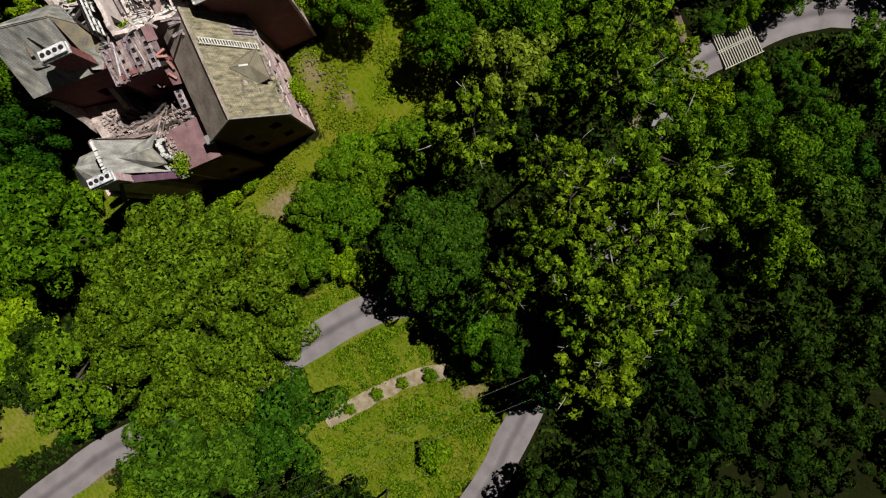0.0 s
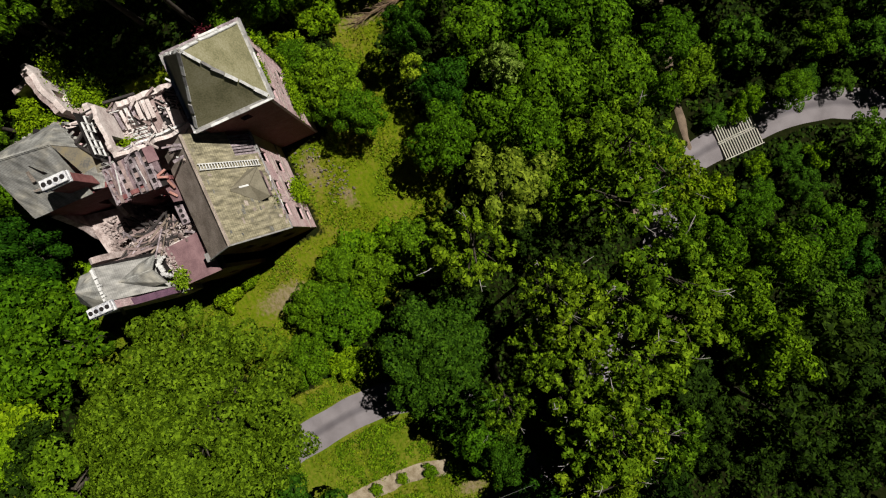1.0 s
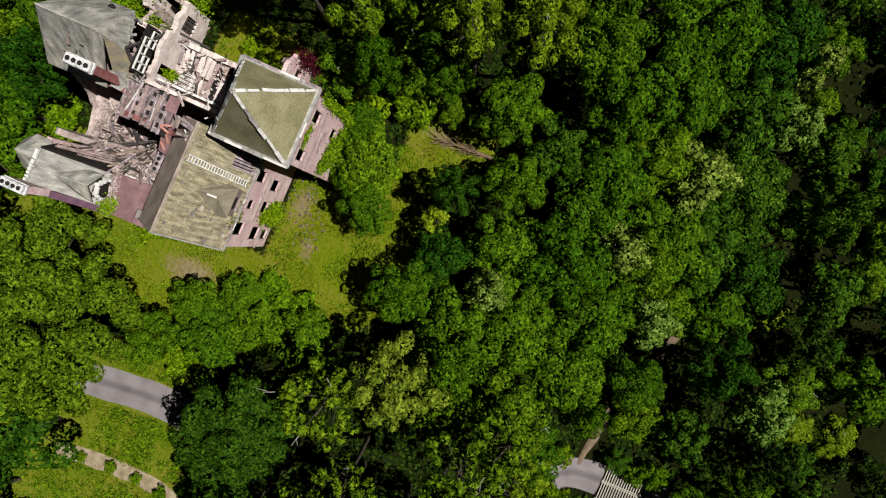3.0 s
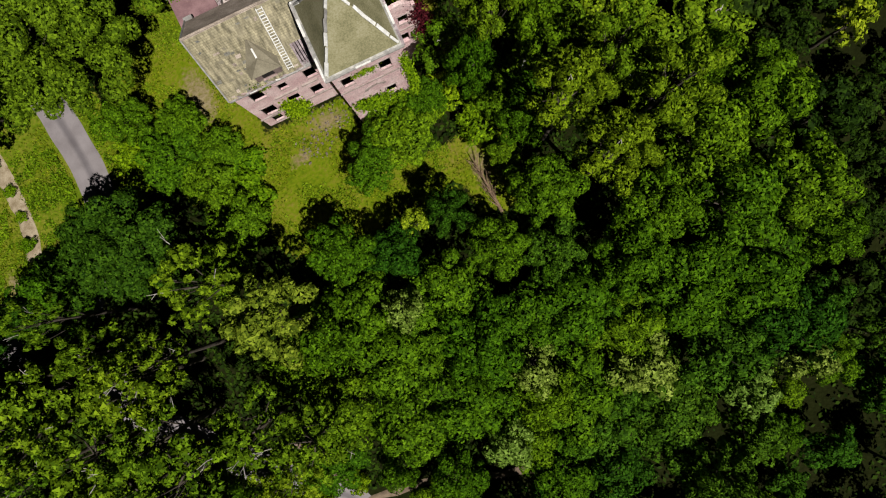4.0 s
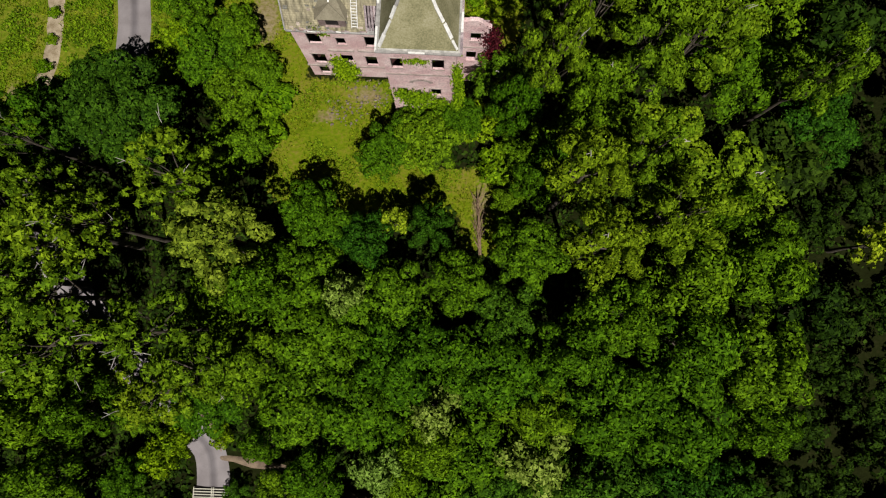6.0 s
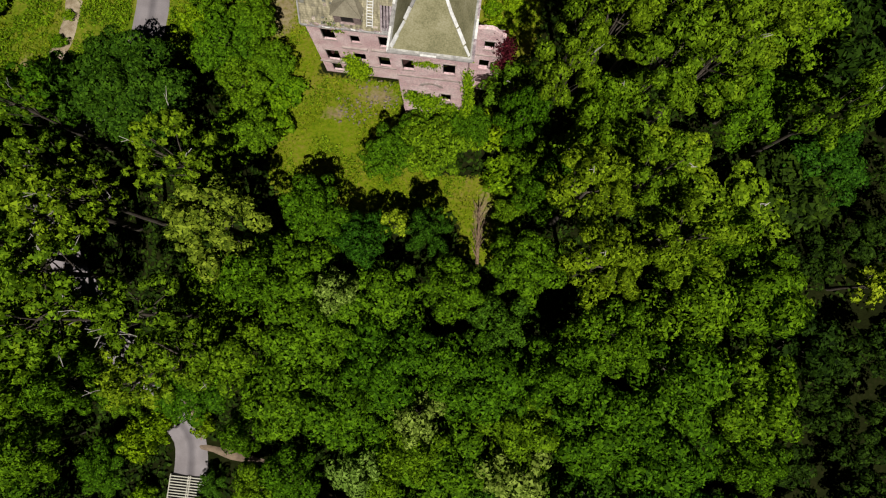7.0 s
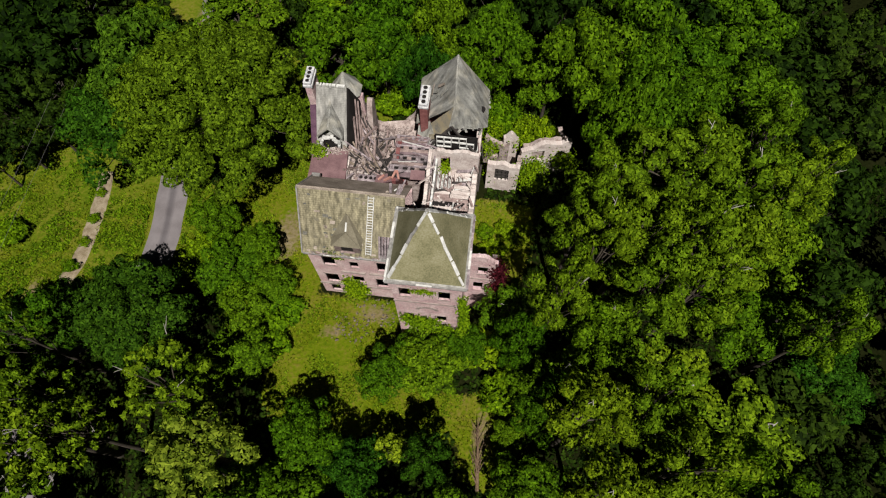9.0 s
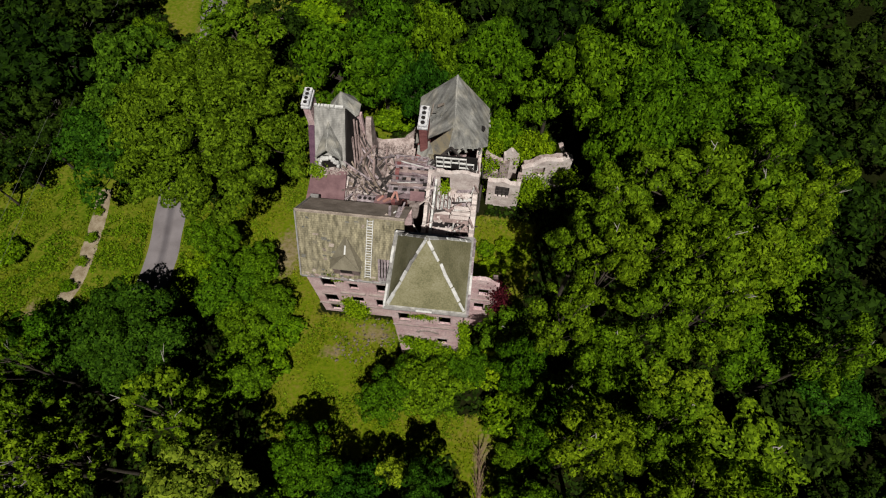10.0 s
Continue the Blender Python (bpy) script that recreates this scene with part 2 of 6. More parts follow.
def ground_material():
    m, n, l, b = shader("ground_cover")
    tc, at = n.new("ShaderNodeTexCoord"), n.new("ShaderNodeAttribute")
    at.attribute_name = "lawn"
    big, fine = n.new("ShaderNodeTexNoise"), n.new("ShaderNodeTexNoise")
    big.inputs["Scale"].default_value, big.inputs["Detail"].default_value = 0.16, 9
    fine.inputs["Scale"].default_value, fine.inputs["Detail"].default_value = 2.4, 8
    for t in (big, fine):
        l.new(tc.outputs["Object"], t.inputs["Vector"])
    grass = ramp(n, [(0.3, (0.039, 0.078, 0.0028)), (0.47, (0.09, 0.123, 0.0045)), (0.58, (0.123, 0.123, 0.014)), (0.72, (0.146, 0.112, 0.045))])
    # woodland floor: dark litter, taken near black to hold the trees' shade
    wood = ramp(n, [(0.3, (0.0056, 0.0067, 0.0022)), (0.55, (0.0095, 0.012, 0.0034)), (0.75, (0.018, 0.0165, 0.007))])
    add = n.new("ShaderNodeMath")
    add.operation = "MULTIPLY_ADD"
    add.inputs[1].default_value = 0.5
    half = n.new("ShaderNodeMath")
    half.operation = "MULTIPLY"
    half.inputs[1].default_value = 0.5
    l.new(big.outputs[0], half.inputs[0])
    l.new(fine.outputs[0], add.inputs[0])
    l.new(half.outputs[0], add.inputs[2])
    l.new(add.outputs[0], grass.inputs[0])
    l.new(add.outputs[0], wood.inputs[0])
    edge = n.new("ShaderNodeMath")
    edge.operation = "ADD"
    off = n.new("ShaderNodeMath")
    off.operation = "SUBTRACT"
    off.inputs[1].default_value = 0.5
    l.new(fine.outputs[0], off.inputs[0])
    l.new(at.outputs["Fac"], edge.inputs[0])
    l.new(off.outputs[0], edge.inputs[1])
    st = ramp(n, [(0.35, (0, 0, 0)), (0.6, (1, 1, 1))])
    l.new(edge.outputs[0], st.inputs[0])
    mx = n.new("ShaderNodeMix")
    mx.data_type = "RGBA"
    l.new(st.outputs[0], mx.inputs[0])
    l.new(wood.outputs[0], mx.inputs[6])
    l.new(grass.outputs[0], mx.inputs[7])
    out = mx.outputs[2]
    for attr, stops in (("lush", [(0.3, (0.03, 0.058, 0.004)), (0.46, (0.075, 0.11, 0.006)), (0.58, (0.12, 0.13, 0.014)), (0.72, (0.17, 0.145, 0.05))]), ("bare", [(0.3, (0.075, 0.066, 0.024)), (0.5, (0.14, 0.112, 0.05)), (0.7, (0.2, 0.165, 0.1))])):
        a2, r2, m2, w2 = n.new("ShaderNodeAttribute"), ramp(n, stops), n.new("ShaderNodeMix"), ramp(n, [(0.3, (0, 0, 0)), (0.75, (1, 1, 1))])
        e2 = n.new("ShaderNodeMath")
        e2.operation = "ADD"
        a2.attribute_name = attr
        m2.data_type = "RGBA"
        l.new(a2.outputs["Fac"], e2.inputs[0])
        l.new(off.outputs[0], e2.inputs[1])
        l.new(e2.outputs[0], w2.inputs[0])
        l.new(w2.outputs[0], m2.inputs[0])
        l.new(add.outputs[0], r2.inputs[0])
        l.new(out, m2.inputs[6])
        l.new(r2.outputs[0], m2.inputs[7])
        out = m2.outputs[2]
    l.new(out, b.inputs["Base Color"])
    bp = n.new("ShaderNodeBump")
    bp.inputs["Strength"].default_value, bp.inputs["Distance"].default_value = 0.8, 0.25
    l.new(fine.outputs[0], bp.inputs["Height"])
    l.new(bp.outputs[0], b.inputs["Normal"])
    b.inputs["Roughness"].default_value = 1.0
    b.inputs["Specular IOR Level"].default_value = 0.0
    return m


# ---- mesh helpers ----
def uv_by_face(bm):
    """UV in metres: along the face's level direction, and up its slope."""
    layer = bm.loops.layers.uv.verify()
    for f in bm.faces:
        nrm = f.normal if f.normal.length > 0 else Vector((0, 0, 1))
        u = Vector((0, 0, 1)).cross(nrm)
        u = u.normalized() if u.length > 0.05 else Vector((1, 0, 0))
        v = nrm.cross(u)
        for lp in f.loops:
            lp[layer].uv = (lp.vert.co.dot(u), lp.vert.co.dot(v))


def part(name, bm, material, parent=None, label=""):
    """Links a bmesh as one mesh object, under a thing or part where one is given."""
    bm.normal_update()
    uv_by_face(bm)
    me = bpy.data.meshes.new(name)
    bm.to_mesh(me)
    bm.free()
    me.materials.append(material)
    ob = new(name, me)
    if parent is not None:
        ob.parent = parent
        ob.matrix_parent_inverse = parent.matrix_basis.inverted()
    return tagged(ob, label)


def thing(name, x, y, z, label, category, group="", kind=""):
    e = new(name)
    e.matrix_basis = pose(x, y, z)
    return tagged(e, label, category, group, kind)


def box(bm, a, b, m=None, bevel=0.0):
    """A box between two corners, put through the pose m."""
    r = bmesh.ops.create_cube(bm, size=1)
    vs = r["verts"]
    for v in vs:
        v.co = Vector(((a[i] + b[i]) / 2 + v.co[i] * (b[i] - a[i]) for i in range(3)))
        if m is not None:
            v.co = m @ v.co
    if bevel:
        bmesh.ops.bevel(bm, geom=list({e for v in vs for e in v.link_edges}), offset=bevel, segments=1, affect="EDGES")
    return vs


def beam(bm, p, q, w=0.15, h=0.2, roll=0.0):
    """A squared timber from p to q."""
    p, q = Vector(p), Vector(q)
    m = Matrix.Translation(p) @ (q - p).to_track_quat("X", "Z").to_matrix().to_4x4() @ pose(0, 0, 0, roll)
    box(bm, (0, -w / 2, -h / 2), ((q - p).length, w / 2, h / 2), m)


def slab(bm, pts, thick, along=None):
    """A plate with the given outline, extruded against its normal."""
    vs = [bm.verts.new(p) for p in pts]
    f = bm.faces.new(vs)
    f.normal_update()
    d = Vector(along) if along else -f.normal * thick
    ext = bmesh.ops.extrude_face_region(bm, geom=[f])
    for g in ext["geom"]:
        if isinstance(g, bmesh.types.BMVert):
            g.co += d
    bmesh.ops.recalc_face_normals(bm, faces=bm.faces[:])


def wall(bm, p, q, z0, tops, thick, holes=()):
    """A wall from p to q (plan), its inner side to the left of that way. tops: heights spread along it, joined by ragged steps.
    holes: (from, to, sill, head) along the wall and up."""
    p, q = Vector((*p, 0)), Vector((*q, 0))
    d = q - p
    length = d.length
    d.normalize()
    inn = Vector((-d.y, d.x, 0)) * thick
    cuts = {0.0, length}
    for a, b, *_ in holes:
        cuts |= {a, b}
    if len(tops) > 1:
        cuts |= {length * i / int(length / 0.3 + 1) for i in range(int(length / 0.3 + 1))}
    us = sorted(cuts)
    us = [u for i, u in enumerate(us) if i == 0 or u - us[i - 1] > 1e-3]
    zs_all = sorted({h[2] for h in holes} | {h[3] for h in holes})

    def top(u):
        if len(tops) == 1:
            return tops[0]
        s = min(max(u / length, 0), 0.999) * (len(tops) - 1)
        i = int(s)
        base = tops[i] + (tops[i + 1] - tops[i]) * (s - i)
        return base + 0.6 * noise.noise(Vector((u * 0.9 + p.x, p.y, 1.3))) + 0.22 * noise.noise(Vector((u * 3.1 + p.y, p.x, 4.2)))
    for i in range(len(us) - 1):
        u0, u1 = us[i], us[i + 1]
        t = max(top((u0 + u1) / 2), z0 + 0.05)
        zs = [z0] + [z for z in zs_all if z0 + 1e-3 < z < t - 1e-3] + [t]
        for k in range(len(zs) - 1):
            zc, uc = (zs[k] + zs[k + 1]) / 2, (u0 + u1) / 2
            if any(a < uc < b and lo < zc < hi for a, b, lo, hi in holes):
                continue
            last = k == len(zs) - 2 and len(tops) > 1
            ta, tb = (max(top(u0), zs[k] + 0.02), max(top(u1), zs[k] + 0.02)) if last else (zs[k + 1], zs[k + 1])
            vs = [bm.verts.new(p + d * u + o + Vector((0, 0, z))) for o in (Vector(), inn) for u, z in
                  ((u0, zs[k]), (u1, zs[k]), (u1, tb), (u0, ta))]
            bm.faces.new(vs[:4])
            bm.faces.new(vs[7:3:-1])
            for a in range(4):
                b = (a + 1) % 4
                bm.faces.new((vs[a], vs[a + 4], vs[b + 4], vs[b]))
    bmesh.ops.remove_doubles(bm, verts=bm.verts[:], dist=0.002)
    return bm


def tube(bm, pts, radii, sides=6):
    """A tapered limb through the points."""
    rings = []
    for i, p in enumerate(pts):
        d = (Vector(pts[min(i + 1, len(pts) - 1)]) - Vector(pts[max(i - 1, 0)])).normalized()
        a = d.orthogonal().normalized()
        b = d.cross(a)
        rings.append([bm.verts.new(Vector(p) + (a * math.cos(2 * math.pi * k / sides) + b * math.sin(2 * math.pi * k / sides)) * radii[i]) for k in range(sides)])
    for r0, r1 in zip(rings, rings[1:]):
        for k in range(sides):
            bm.faces.new((r0[k], r0[(k + 1) % sides], r1[(k + 1) % sides], r1[k]))
    bm.faces.new(rings[-1])


# ---- ground ----
def ground_z(x, y):
    s = min(max((-12 - y) / 34, 0), 1)
    z = -6.0 * s * s * (3 - 2 * s)
    far = max(0.0, math.hypot(x, y) - 40) / 30
    return z + 0.35 * noise.noise(Vector((x * 0.06, y * 0.06, 3.1))) * min(1.0, far + 0.3)


def inside(x, y, poly):
    c = False
    j = len(poly) - 1
    for i in range(len(poly)):
        (xi, yi), (xj, yj) = poly[i], poly[j]
        if (yi > y) != (yj > y) and x < (xj - xi) * (y - yi) / (yj - yi) + xi:
            c = not c
        j = i
    return c


def near_line(x, y, line):
    best = 1e9
    for (ax, ay), (bx, by) in zip(line, line[1:]):
        t = max(0, min(1, ((x - ax) * (bx - ax) + (y - ay) * (by - ay)) / ((bx - ax) ** 2 + (by - ay) ** 2)))
        best = min(best, math.hypot(x - ax - t * (bx - ax), y - ay - t * (by - ay)))
    return best


DRIVE = [(-42, 75), (-36.4, 54), (-35.2, 48.4), (-34.1, 43.2), (-33.6, 30), (-32.9, 22), (-31.9, 15.5), (-31.2, 8.5), (-32.4, 2), (-36.5, -3.5), (-44, -9)]
LANE = [(-66, 20), (-56.4, 4.2), (-52.4, -0.8), (-49.4, -4.4), (-44, -9.8), (-38, -18), (-31, -28), (-25.5, -34), (-21.6, -37.8), (-20.1, -40.5), (-19.7, -46.3), (-19.5, -52.2), (-20.4, -57.4), (-21.4, -60), (-24.6, -65), (-34, -74)]
PATHWAY = [(-19.5, -40.2), (-16.4, -40.5), (-12.8, -41), (-8.4, -42), (-4.6, -43.4), (3, -46)]
LAWNS = [
    [(-13.5, 19), (-11.2, 19), (-10.6, 4.4), (-1, 4.4), (-0.5, -0.5), (3.5, -0.5), (4, -6), (10, -5), (14.5, -3), (14.5, -8), (12.2, -15.5), (8.2, -14.5), (7.4, -10), (2, -10), (-3.5, -11.5), (-9.8, -12.6), (-14.4, -8.6), (-15, -3), (-15, 2), (-15.8, 8), (-16, 14)],
    [(-15, 19), (-20, 12), (-22, 2), (-17, -3), (-11.5, -4), (-13.5, 8)],
    [(-11, 37), (-10.8, 17), (-13.5, 10), (-20, 7), (-25, 11), (-24.5, 17), (-18, 25), (-17, 36)],
    [(-32.6, 30), (-26.5, 16), (-26, 9), (-28.6, 4.5), (-31.8, 4), (-31.2, 12)],
    [(-33, 26), (-31.4, 12), (-31.8, 3), (-35, -1), (-40, -3), (-46.5, -3.5), (-54, 4), (-60, 18), (-50, 27), (-42, 24)],
    [(-27, 40), (-14, 38), (-12, 33), (-22, 32), (-29, 36)],
    [(7.4, 7), (13.5, 7), (14.5, 19), (7.4, 19.5)],
    [(-12, 42), (-7, 42), (-6, 27), (-11, 26)],
    [(-30.4, 57), (-24, 52), (-25.5, 43), (-30.2, 41)],
    [(-38, 60), (-34.6, 46), (-39, 44), (-46, 52)],
]


def lawn_at(x, y):
    return any(inside(x, y, p) for p in LAWNS)


# worn patches: place and half widths
BARE = ((-3.2, 2.8, 3.6, 1.8), (-8, 0.2, 2.2, 1.4), (-15.8, 11.6, 2.6, 5.8), (10.4, -9.5, 1.6, 4.5), (-44.5, 0.5, 2.0, 3.2), (-28.6, 47, 2.2, 4), (-24, 47.6, 2.6, 3.2), (10, 12, 1.5, 3), (-36, 46, 2, 4))


def bare_at(x, y):
    return max(0.0, max(1.0 - math.hypot((x - a) / c, (y - b) / d) for a, b, c, d in BARE)) * 1.1


def build_ground():
    xs = sorted(set([-900, -500, -300, -200, -150, -120] + [-100 + 1.25 * i for i in range(161)] + [120, 150, 200, 300, 500, 900]))
    n = len(xs)
    verts, lawn = [], []
    for y in xs:
        for x in xs:
            verts.append((x, y, ground_z(x, y)))
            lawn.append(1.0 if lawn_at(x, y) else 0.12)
    faces = [(j * n + i, j * n + i + 1, (j + 1) * n + i + 1, (j + 1) * n + i) for j in range(n - 1) for i in range(n - 1)]
    me = bpy.data.meshes.new("ground")
    me.from_pydata(verts, [], faces)
    me.attributes.new("lawn", "FLOAT", "POINT").data.foreach_set("value", lawn)
    lush = [0.75 if w > 0.5 and (v[0] < -25 or v[1] > 18) else 0.0 for v, w in zip(verts, lawn)]
    me.attributes.new("lush", "FLOAT", "POINT").data.foreach_set("value", lush)
    bare = [bare_at(v[0], v[1]) for v in verts]
    me.attributes.new("bare", "FLOAT", "POINT").data.foreach_set("value", bare)
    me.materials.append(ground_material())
    return tagged(new("ground", me), "rough grass and dark leaf litter with tree shade put into its colour, on a slope falling away", "ground", kind="structure")


build_ground()


def smooth_line(line, step=1.0):
    out = []
    for i in range(len(line) - 1):
        p = [Vector((*line[max(0, min(len(line) - 1, i + k))], 0)) for k in (-1, 0, 1, 2)]
        cnt = max(2, int((p[2] - p[1]).length / step))
        for s in range(cnt):
            t = s / cnt
            out.append(0.5 * ((2 * p[1]) + (p[2] - p[0]) * t + (2 * p[0] - 5 * p[1] + 4 * p[2] - p[3]) * t * t + (3 * p[1] - p[0] - 3 * p[2] + p[3]) * t ** 3))
    out.append(Vector((*line[-1], 0)))
    return out


def ribbon(name, line, width, lift, material, label, category, ragged=0.15):
    pts = smooth_line(line)
    bm = bmesh.new()
    rows = []
    for i, p in enumerate(pts):
        d = (pts[min(i + 1, len(pts) - 1)] - pts[max(i - 1, 0)]).normalized()
        s = Vector((-d.y, d.x, 0))
        row = []
        for k in (-1, -0.5, 0, 0.5, 1):
            q = p + s * k * (width / 2 + (ragged * noise.noise(Vector((i * 0.35, k * 9, len(line)))) if abs(k) == 1 else 0))
            row.append(bm.verts.new((q.x, q.y, ground_z(q.x, q.y) + lift + 0.05 * (1 - abs(k)) - (0.12 if abs(k) == 1 else 0))))
        rows.append(row)
    for a, b in zip(rows, rows[1:]):
        for k in range(4):
            bm.faces.new((a[k], a[k + 1], b[k + 1], b[k]))
    bmesh.ops.recalc_face_normals(bm, faces=bm.faces[:])
    for f in bm.faces:
        f.normal_update()
        if f.normal.z < 0:
            f.normal_flip()
        f.smooth = True
    ob = part(name, bm, material)
    ob.data.attributes.new("across", "FLOAT", "POINT").data.foreach_set("value", [k / 4 for _ in pts for k in range(5)])
    return tagged(ob, label, category, kind="structure")


ribbon("driveway", DRIVE, 3.9, 0.14, ASPHALT, "worn grey asphalt drive between trees and lawn", "drive")
ribbon("lane", LANE, 3.9, 0.15, ASPHALT, "narrow grey lane winding through the woods", "road")
ribbon("footpath", PATHWAY, 0.95, 0.12, EARTH, "bare earth path at the wood's edge", "path", 0.5)
ribbon("worn_track", [(-23.5, -29.5), (-21.2, -32.6), (-20.2, -36.0), (-19.6, -39.6)], 2.4, 0.1, RED_SOIL, "worn track of reddish stony soil beside the lane", "track", 0.9)
ribbon("planting_bed", [(-41.4, 18), (-40.9, 14.5), (-40.6, 10.5), (-40.6, 6), (-41.6, 2)], 1.9, 0.13, SAND, "strip of pale sandy soil planted with small bushes", "planting bed", 0.9)


# ---- mansion ----
mansion = thing("ruined_mansion", -1, 11, 0, "roofless ruined pink-brick mansion with steep slate roofs, standing in woodland", "ruin")

MAIN_S, MAIN_N, MAIN_W, RIDGE_Y = 5.0, 11.9, -9.6, 8.75
EAVE_S, EAVE_N, RIDGE_Z = 12.0, 14.9, 18.5


def window_set(parent, x, y, sill, head, w):
    """Stone sill and lintel round an opening in a south wall, with the broken remains of a sash."""
    win = part("window", box_bm((x - w / 2 - 0.1, y - 0.05, sill - 0.12), (x + w / 2 + 0.1, y + 0.06, sill)), TRIM, parent)
    part("lintel", box_bm((x - w / 2 - 0.15, y - 0.05, head), (x + w / 2 + 0.15, y + 0.08, head + 0.16)), TRIM, win)
    for k in (-1, 1):
        part("jamb", box_bm((x + k * w / 2 - 0.05, y + 0.1, sill), (x + k * w / 2 + 0.05, y + 0.2, head)), DARKWOOD, win)
    return win


def box_bm(a, b, m=None, bevel=0.02):
    bm = bmesh.new()
    box(bm, a, b, m, bevel)
    return bm


def main_block():
    wins = ((-7.6, 8.5, 10.9, 1.35), (-4.95, 8.4, 10.1, 0.95), (-1.9, 8.2, 10.6, 1.2), (-8.0, 3.5, 6.0, 1.45), (-2.4, 3.3, 5.8, 1.25), (-8.1, 0.6, 2.6, 1.1), (-4.6, 0.6, 2.5, 1.1), (-5.0, 4.1, 5.9, 1.3))
    holes = [(x - MAIN_W - w / 2, x - MAIN_W + w / 2, lo, hi) for x, lo, hi, w in wins]
    bm = bmesh.new()
    wall(bm, (MAIN_W, MAIN_S), (0.36, MAIN_S), -1.0, (EAVE_S - 0.25,), 0.26, holes)
    south = part("south_wall", bm, BRICK, mansion, "weathered pink brick wall with empty windows")
    for x, lo, hi, w in wins[:-1]:
        window_set(south, x, MAIN_S, lo, hi, w)
    bm = bmesh.new()
    for z, a, b in ((7.2, -6.6, -3.9), (7.3, -3.5, -1.6)):
        box(bm, (a, MAIN_S - 0.22, z), (b, MAIN_S + 0.1, z + 0.3), None, 0.03)
    box(bm, (MAIN_W - 0.1, MAIN_S - 0.14, 3.0), (0.3, MAIN_S - 0.02, 3.25))
    part("string_course", bm, TRIM, south)
    bm = bmesh.new()
    wall(bm, (MAIN_W, MAIN_N), (MAIN_W, MAIN_S + 0.26), -1.0, (EAVE_S - 0.3,), 0.5, [(1.2, 2.3, 8.5, 10.5), (4.2, 5.3, 8.5, 10.5), (1.2, 2.3, 3.5, 5.6), (4.2, 5.3, 3.5, 5.6)])
    slab(bm, [(MAIN_W, MAIN_S, EAVE_S - 0.3), (MAIN_W, RIDGE_Y, RIDGE_Z - 0.35), (MAIN_W, MAIN_N, EAVE_N - 0.3), (MAIN_W, MAIN_N, EAVE_S - 0.3)], 0.5, (0.5, 0, 0))
    part("gable_wall", bm, SHADED_WALL, mansion, "tall red brick gable wall with west-side shade put into its dark tone")
    bm = bmesh.new()
    wall(bm, (0.6, MAIN_N), (MAIN_W + 0.5, MAIN_N), -1.0, (EAVE_N - 0.3,), 0.5, [(2, 3, 8.5, 10.6), (6.5, 7.5, 8.5, 10.6)])
    part("north_wall", bm, BRICK, mansion)
    bm = bmesh.new()
    box(bm, (MAIN_W - 0.25, MAIN_S - 0.35, EAVE_S - 0.3), (0.2, MAIN_S + 0.3, EAVE_S + 0.02), None, 0.06)
    part("cornice", bm, LEAD, mansion, "pale broken eaves gutter")
    # roof planes, in two slopes
    xw, xe = MAIN_W - 0.2, 0.55
    bm = bmesh.new()
    slab(bm, [(xw, MAIN_S - 0.25, EAVE_S), (-2.0, MAIN_S - 0.25, EAVE_S), (-2.0, 6.2, EAVE_S + 2.55), (xe, 6.2, EAVE_S + 2.55), (xe, RIDGE_Y, RIDGE_Z), (xw, RIDGE_Y, RIDGE_Z)], 0.16)
    south_roof = part("south_roof", bm, MOSSY, mansion, "lichen-stained slate roof slope")
    bm = bmesh.new()
    slab(bm, [(xe, RIDGE_Y, RIDGE_Z), (xe, MAIN_N + 0.3, EAVE_N - 0.3), (xw, MAIN_N + 0.3, EAVE_N - 0.3), (xw, RIDGE_Y, RIDGE_Z)], 0.16)
    part("north_roof", bm, BROWN_FELT, mansion, "grey slate roof slope")
    bm = bmesh.new()
    beam(bm, (xw - 0.05, RIDGE_Y, RIDGE_Z + 0.02), (xe, RIDGE_Y, RIDGE_Z + 0.02), 0.2, 0.1)
    part("ridge_cap", bm, BROWN_FELT, mansion)
    # slipped slates and lifted patches
    rs = random.Random(61)
    up = Vector((0, RIDGE_Y - MAIN_S + 0.25, RIDGE_Z - EAVE_S)).normalized()
    nrm = Vector((0, -up.z, up.y))
    for _ in range(70):
        u, x = rs.random() ** 1.5, rs.uniform(xw + 0.3, 0.2)
        c = Vector((x, MAIN_S - 0.25, EAVE_S)) + up * (u * 7.2 + 0.15) + nrm * 0.03
        if x > -2.2 and c.y < 6.5:
            continue
        w, h, sk = rs.uniform(0.12, 0.3), rs.uniform(0.16, 0.4), rs.uniform(-0.12, 0.12)
        bm = bmesh.new()
        slab(bm, [c + Vector((-w + sk, 0, 0)), c + Vector((w + sk, 0, 0)), c + Vector((w, 0, 0)) + up * h, c + Vector((-w, 0, 0)) + up * h], 0.025)
        part("slipped_slate", bm, rs.choice((SLATE, SLATE, DORMER_FELT, BROWN_FELT)), south_roof)
    for _ in range(26):
        x = rs.uniform(xw, -0.2)
        bm = bmesh.new()
        beam(bm, (x, MAIN_S - 0.3 + rs.uniform(-0.1, 0.25), EAVE_S + rs.uniform(-0.1, 0.3)), (x + rs.uniform(0.3, 1.0), MAIN_S - 0.3 + rs.uniform(-0.1, 0.2), EAVE_S + rs.uniform(-0.2, 0.2)), rs.uniform(0.06, 0.16), 0.08, rs.uniform(-30, 30))
        part("broken_gutter", bm, rs.choice((LEAD, WHITE, LILAC, TIMBER)), mansion)
    # verge boards along the west gable, weathered pale
    bm = bmesh.new()
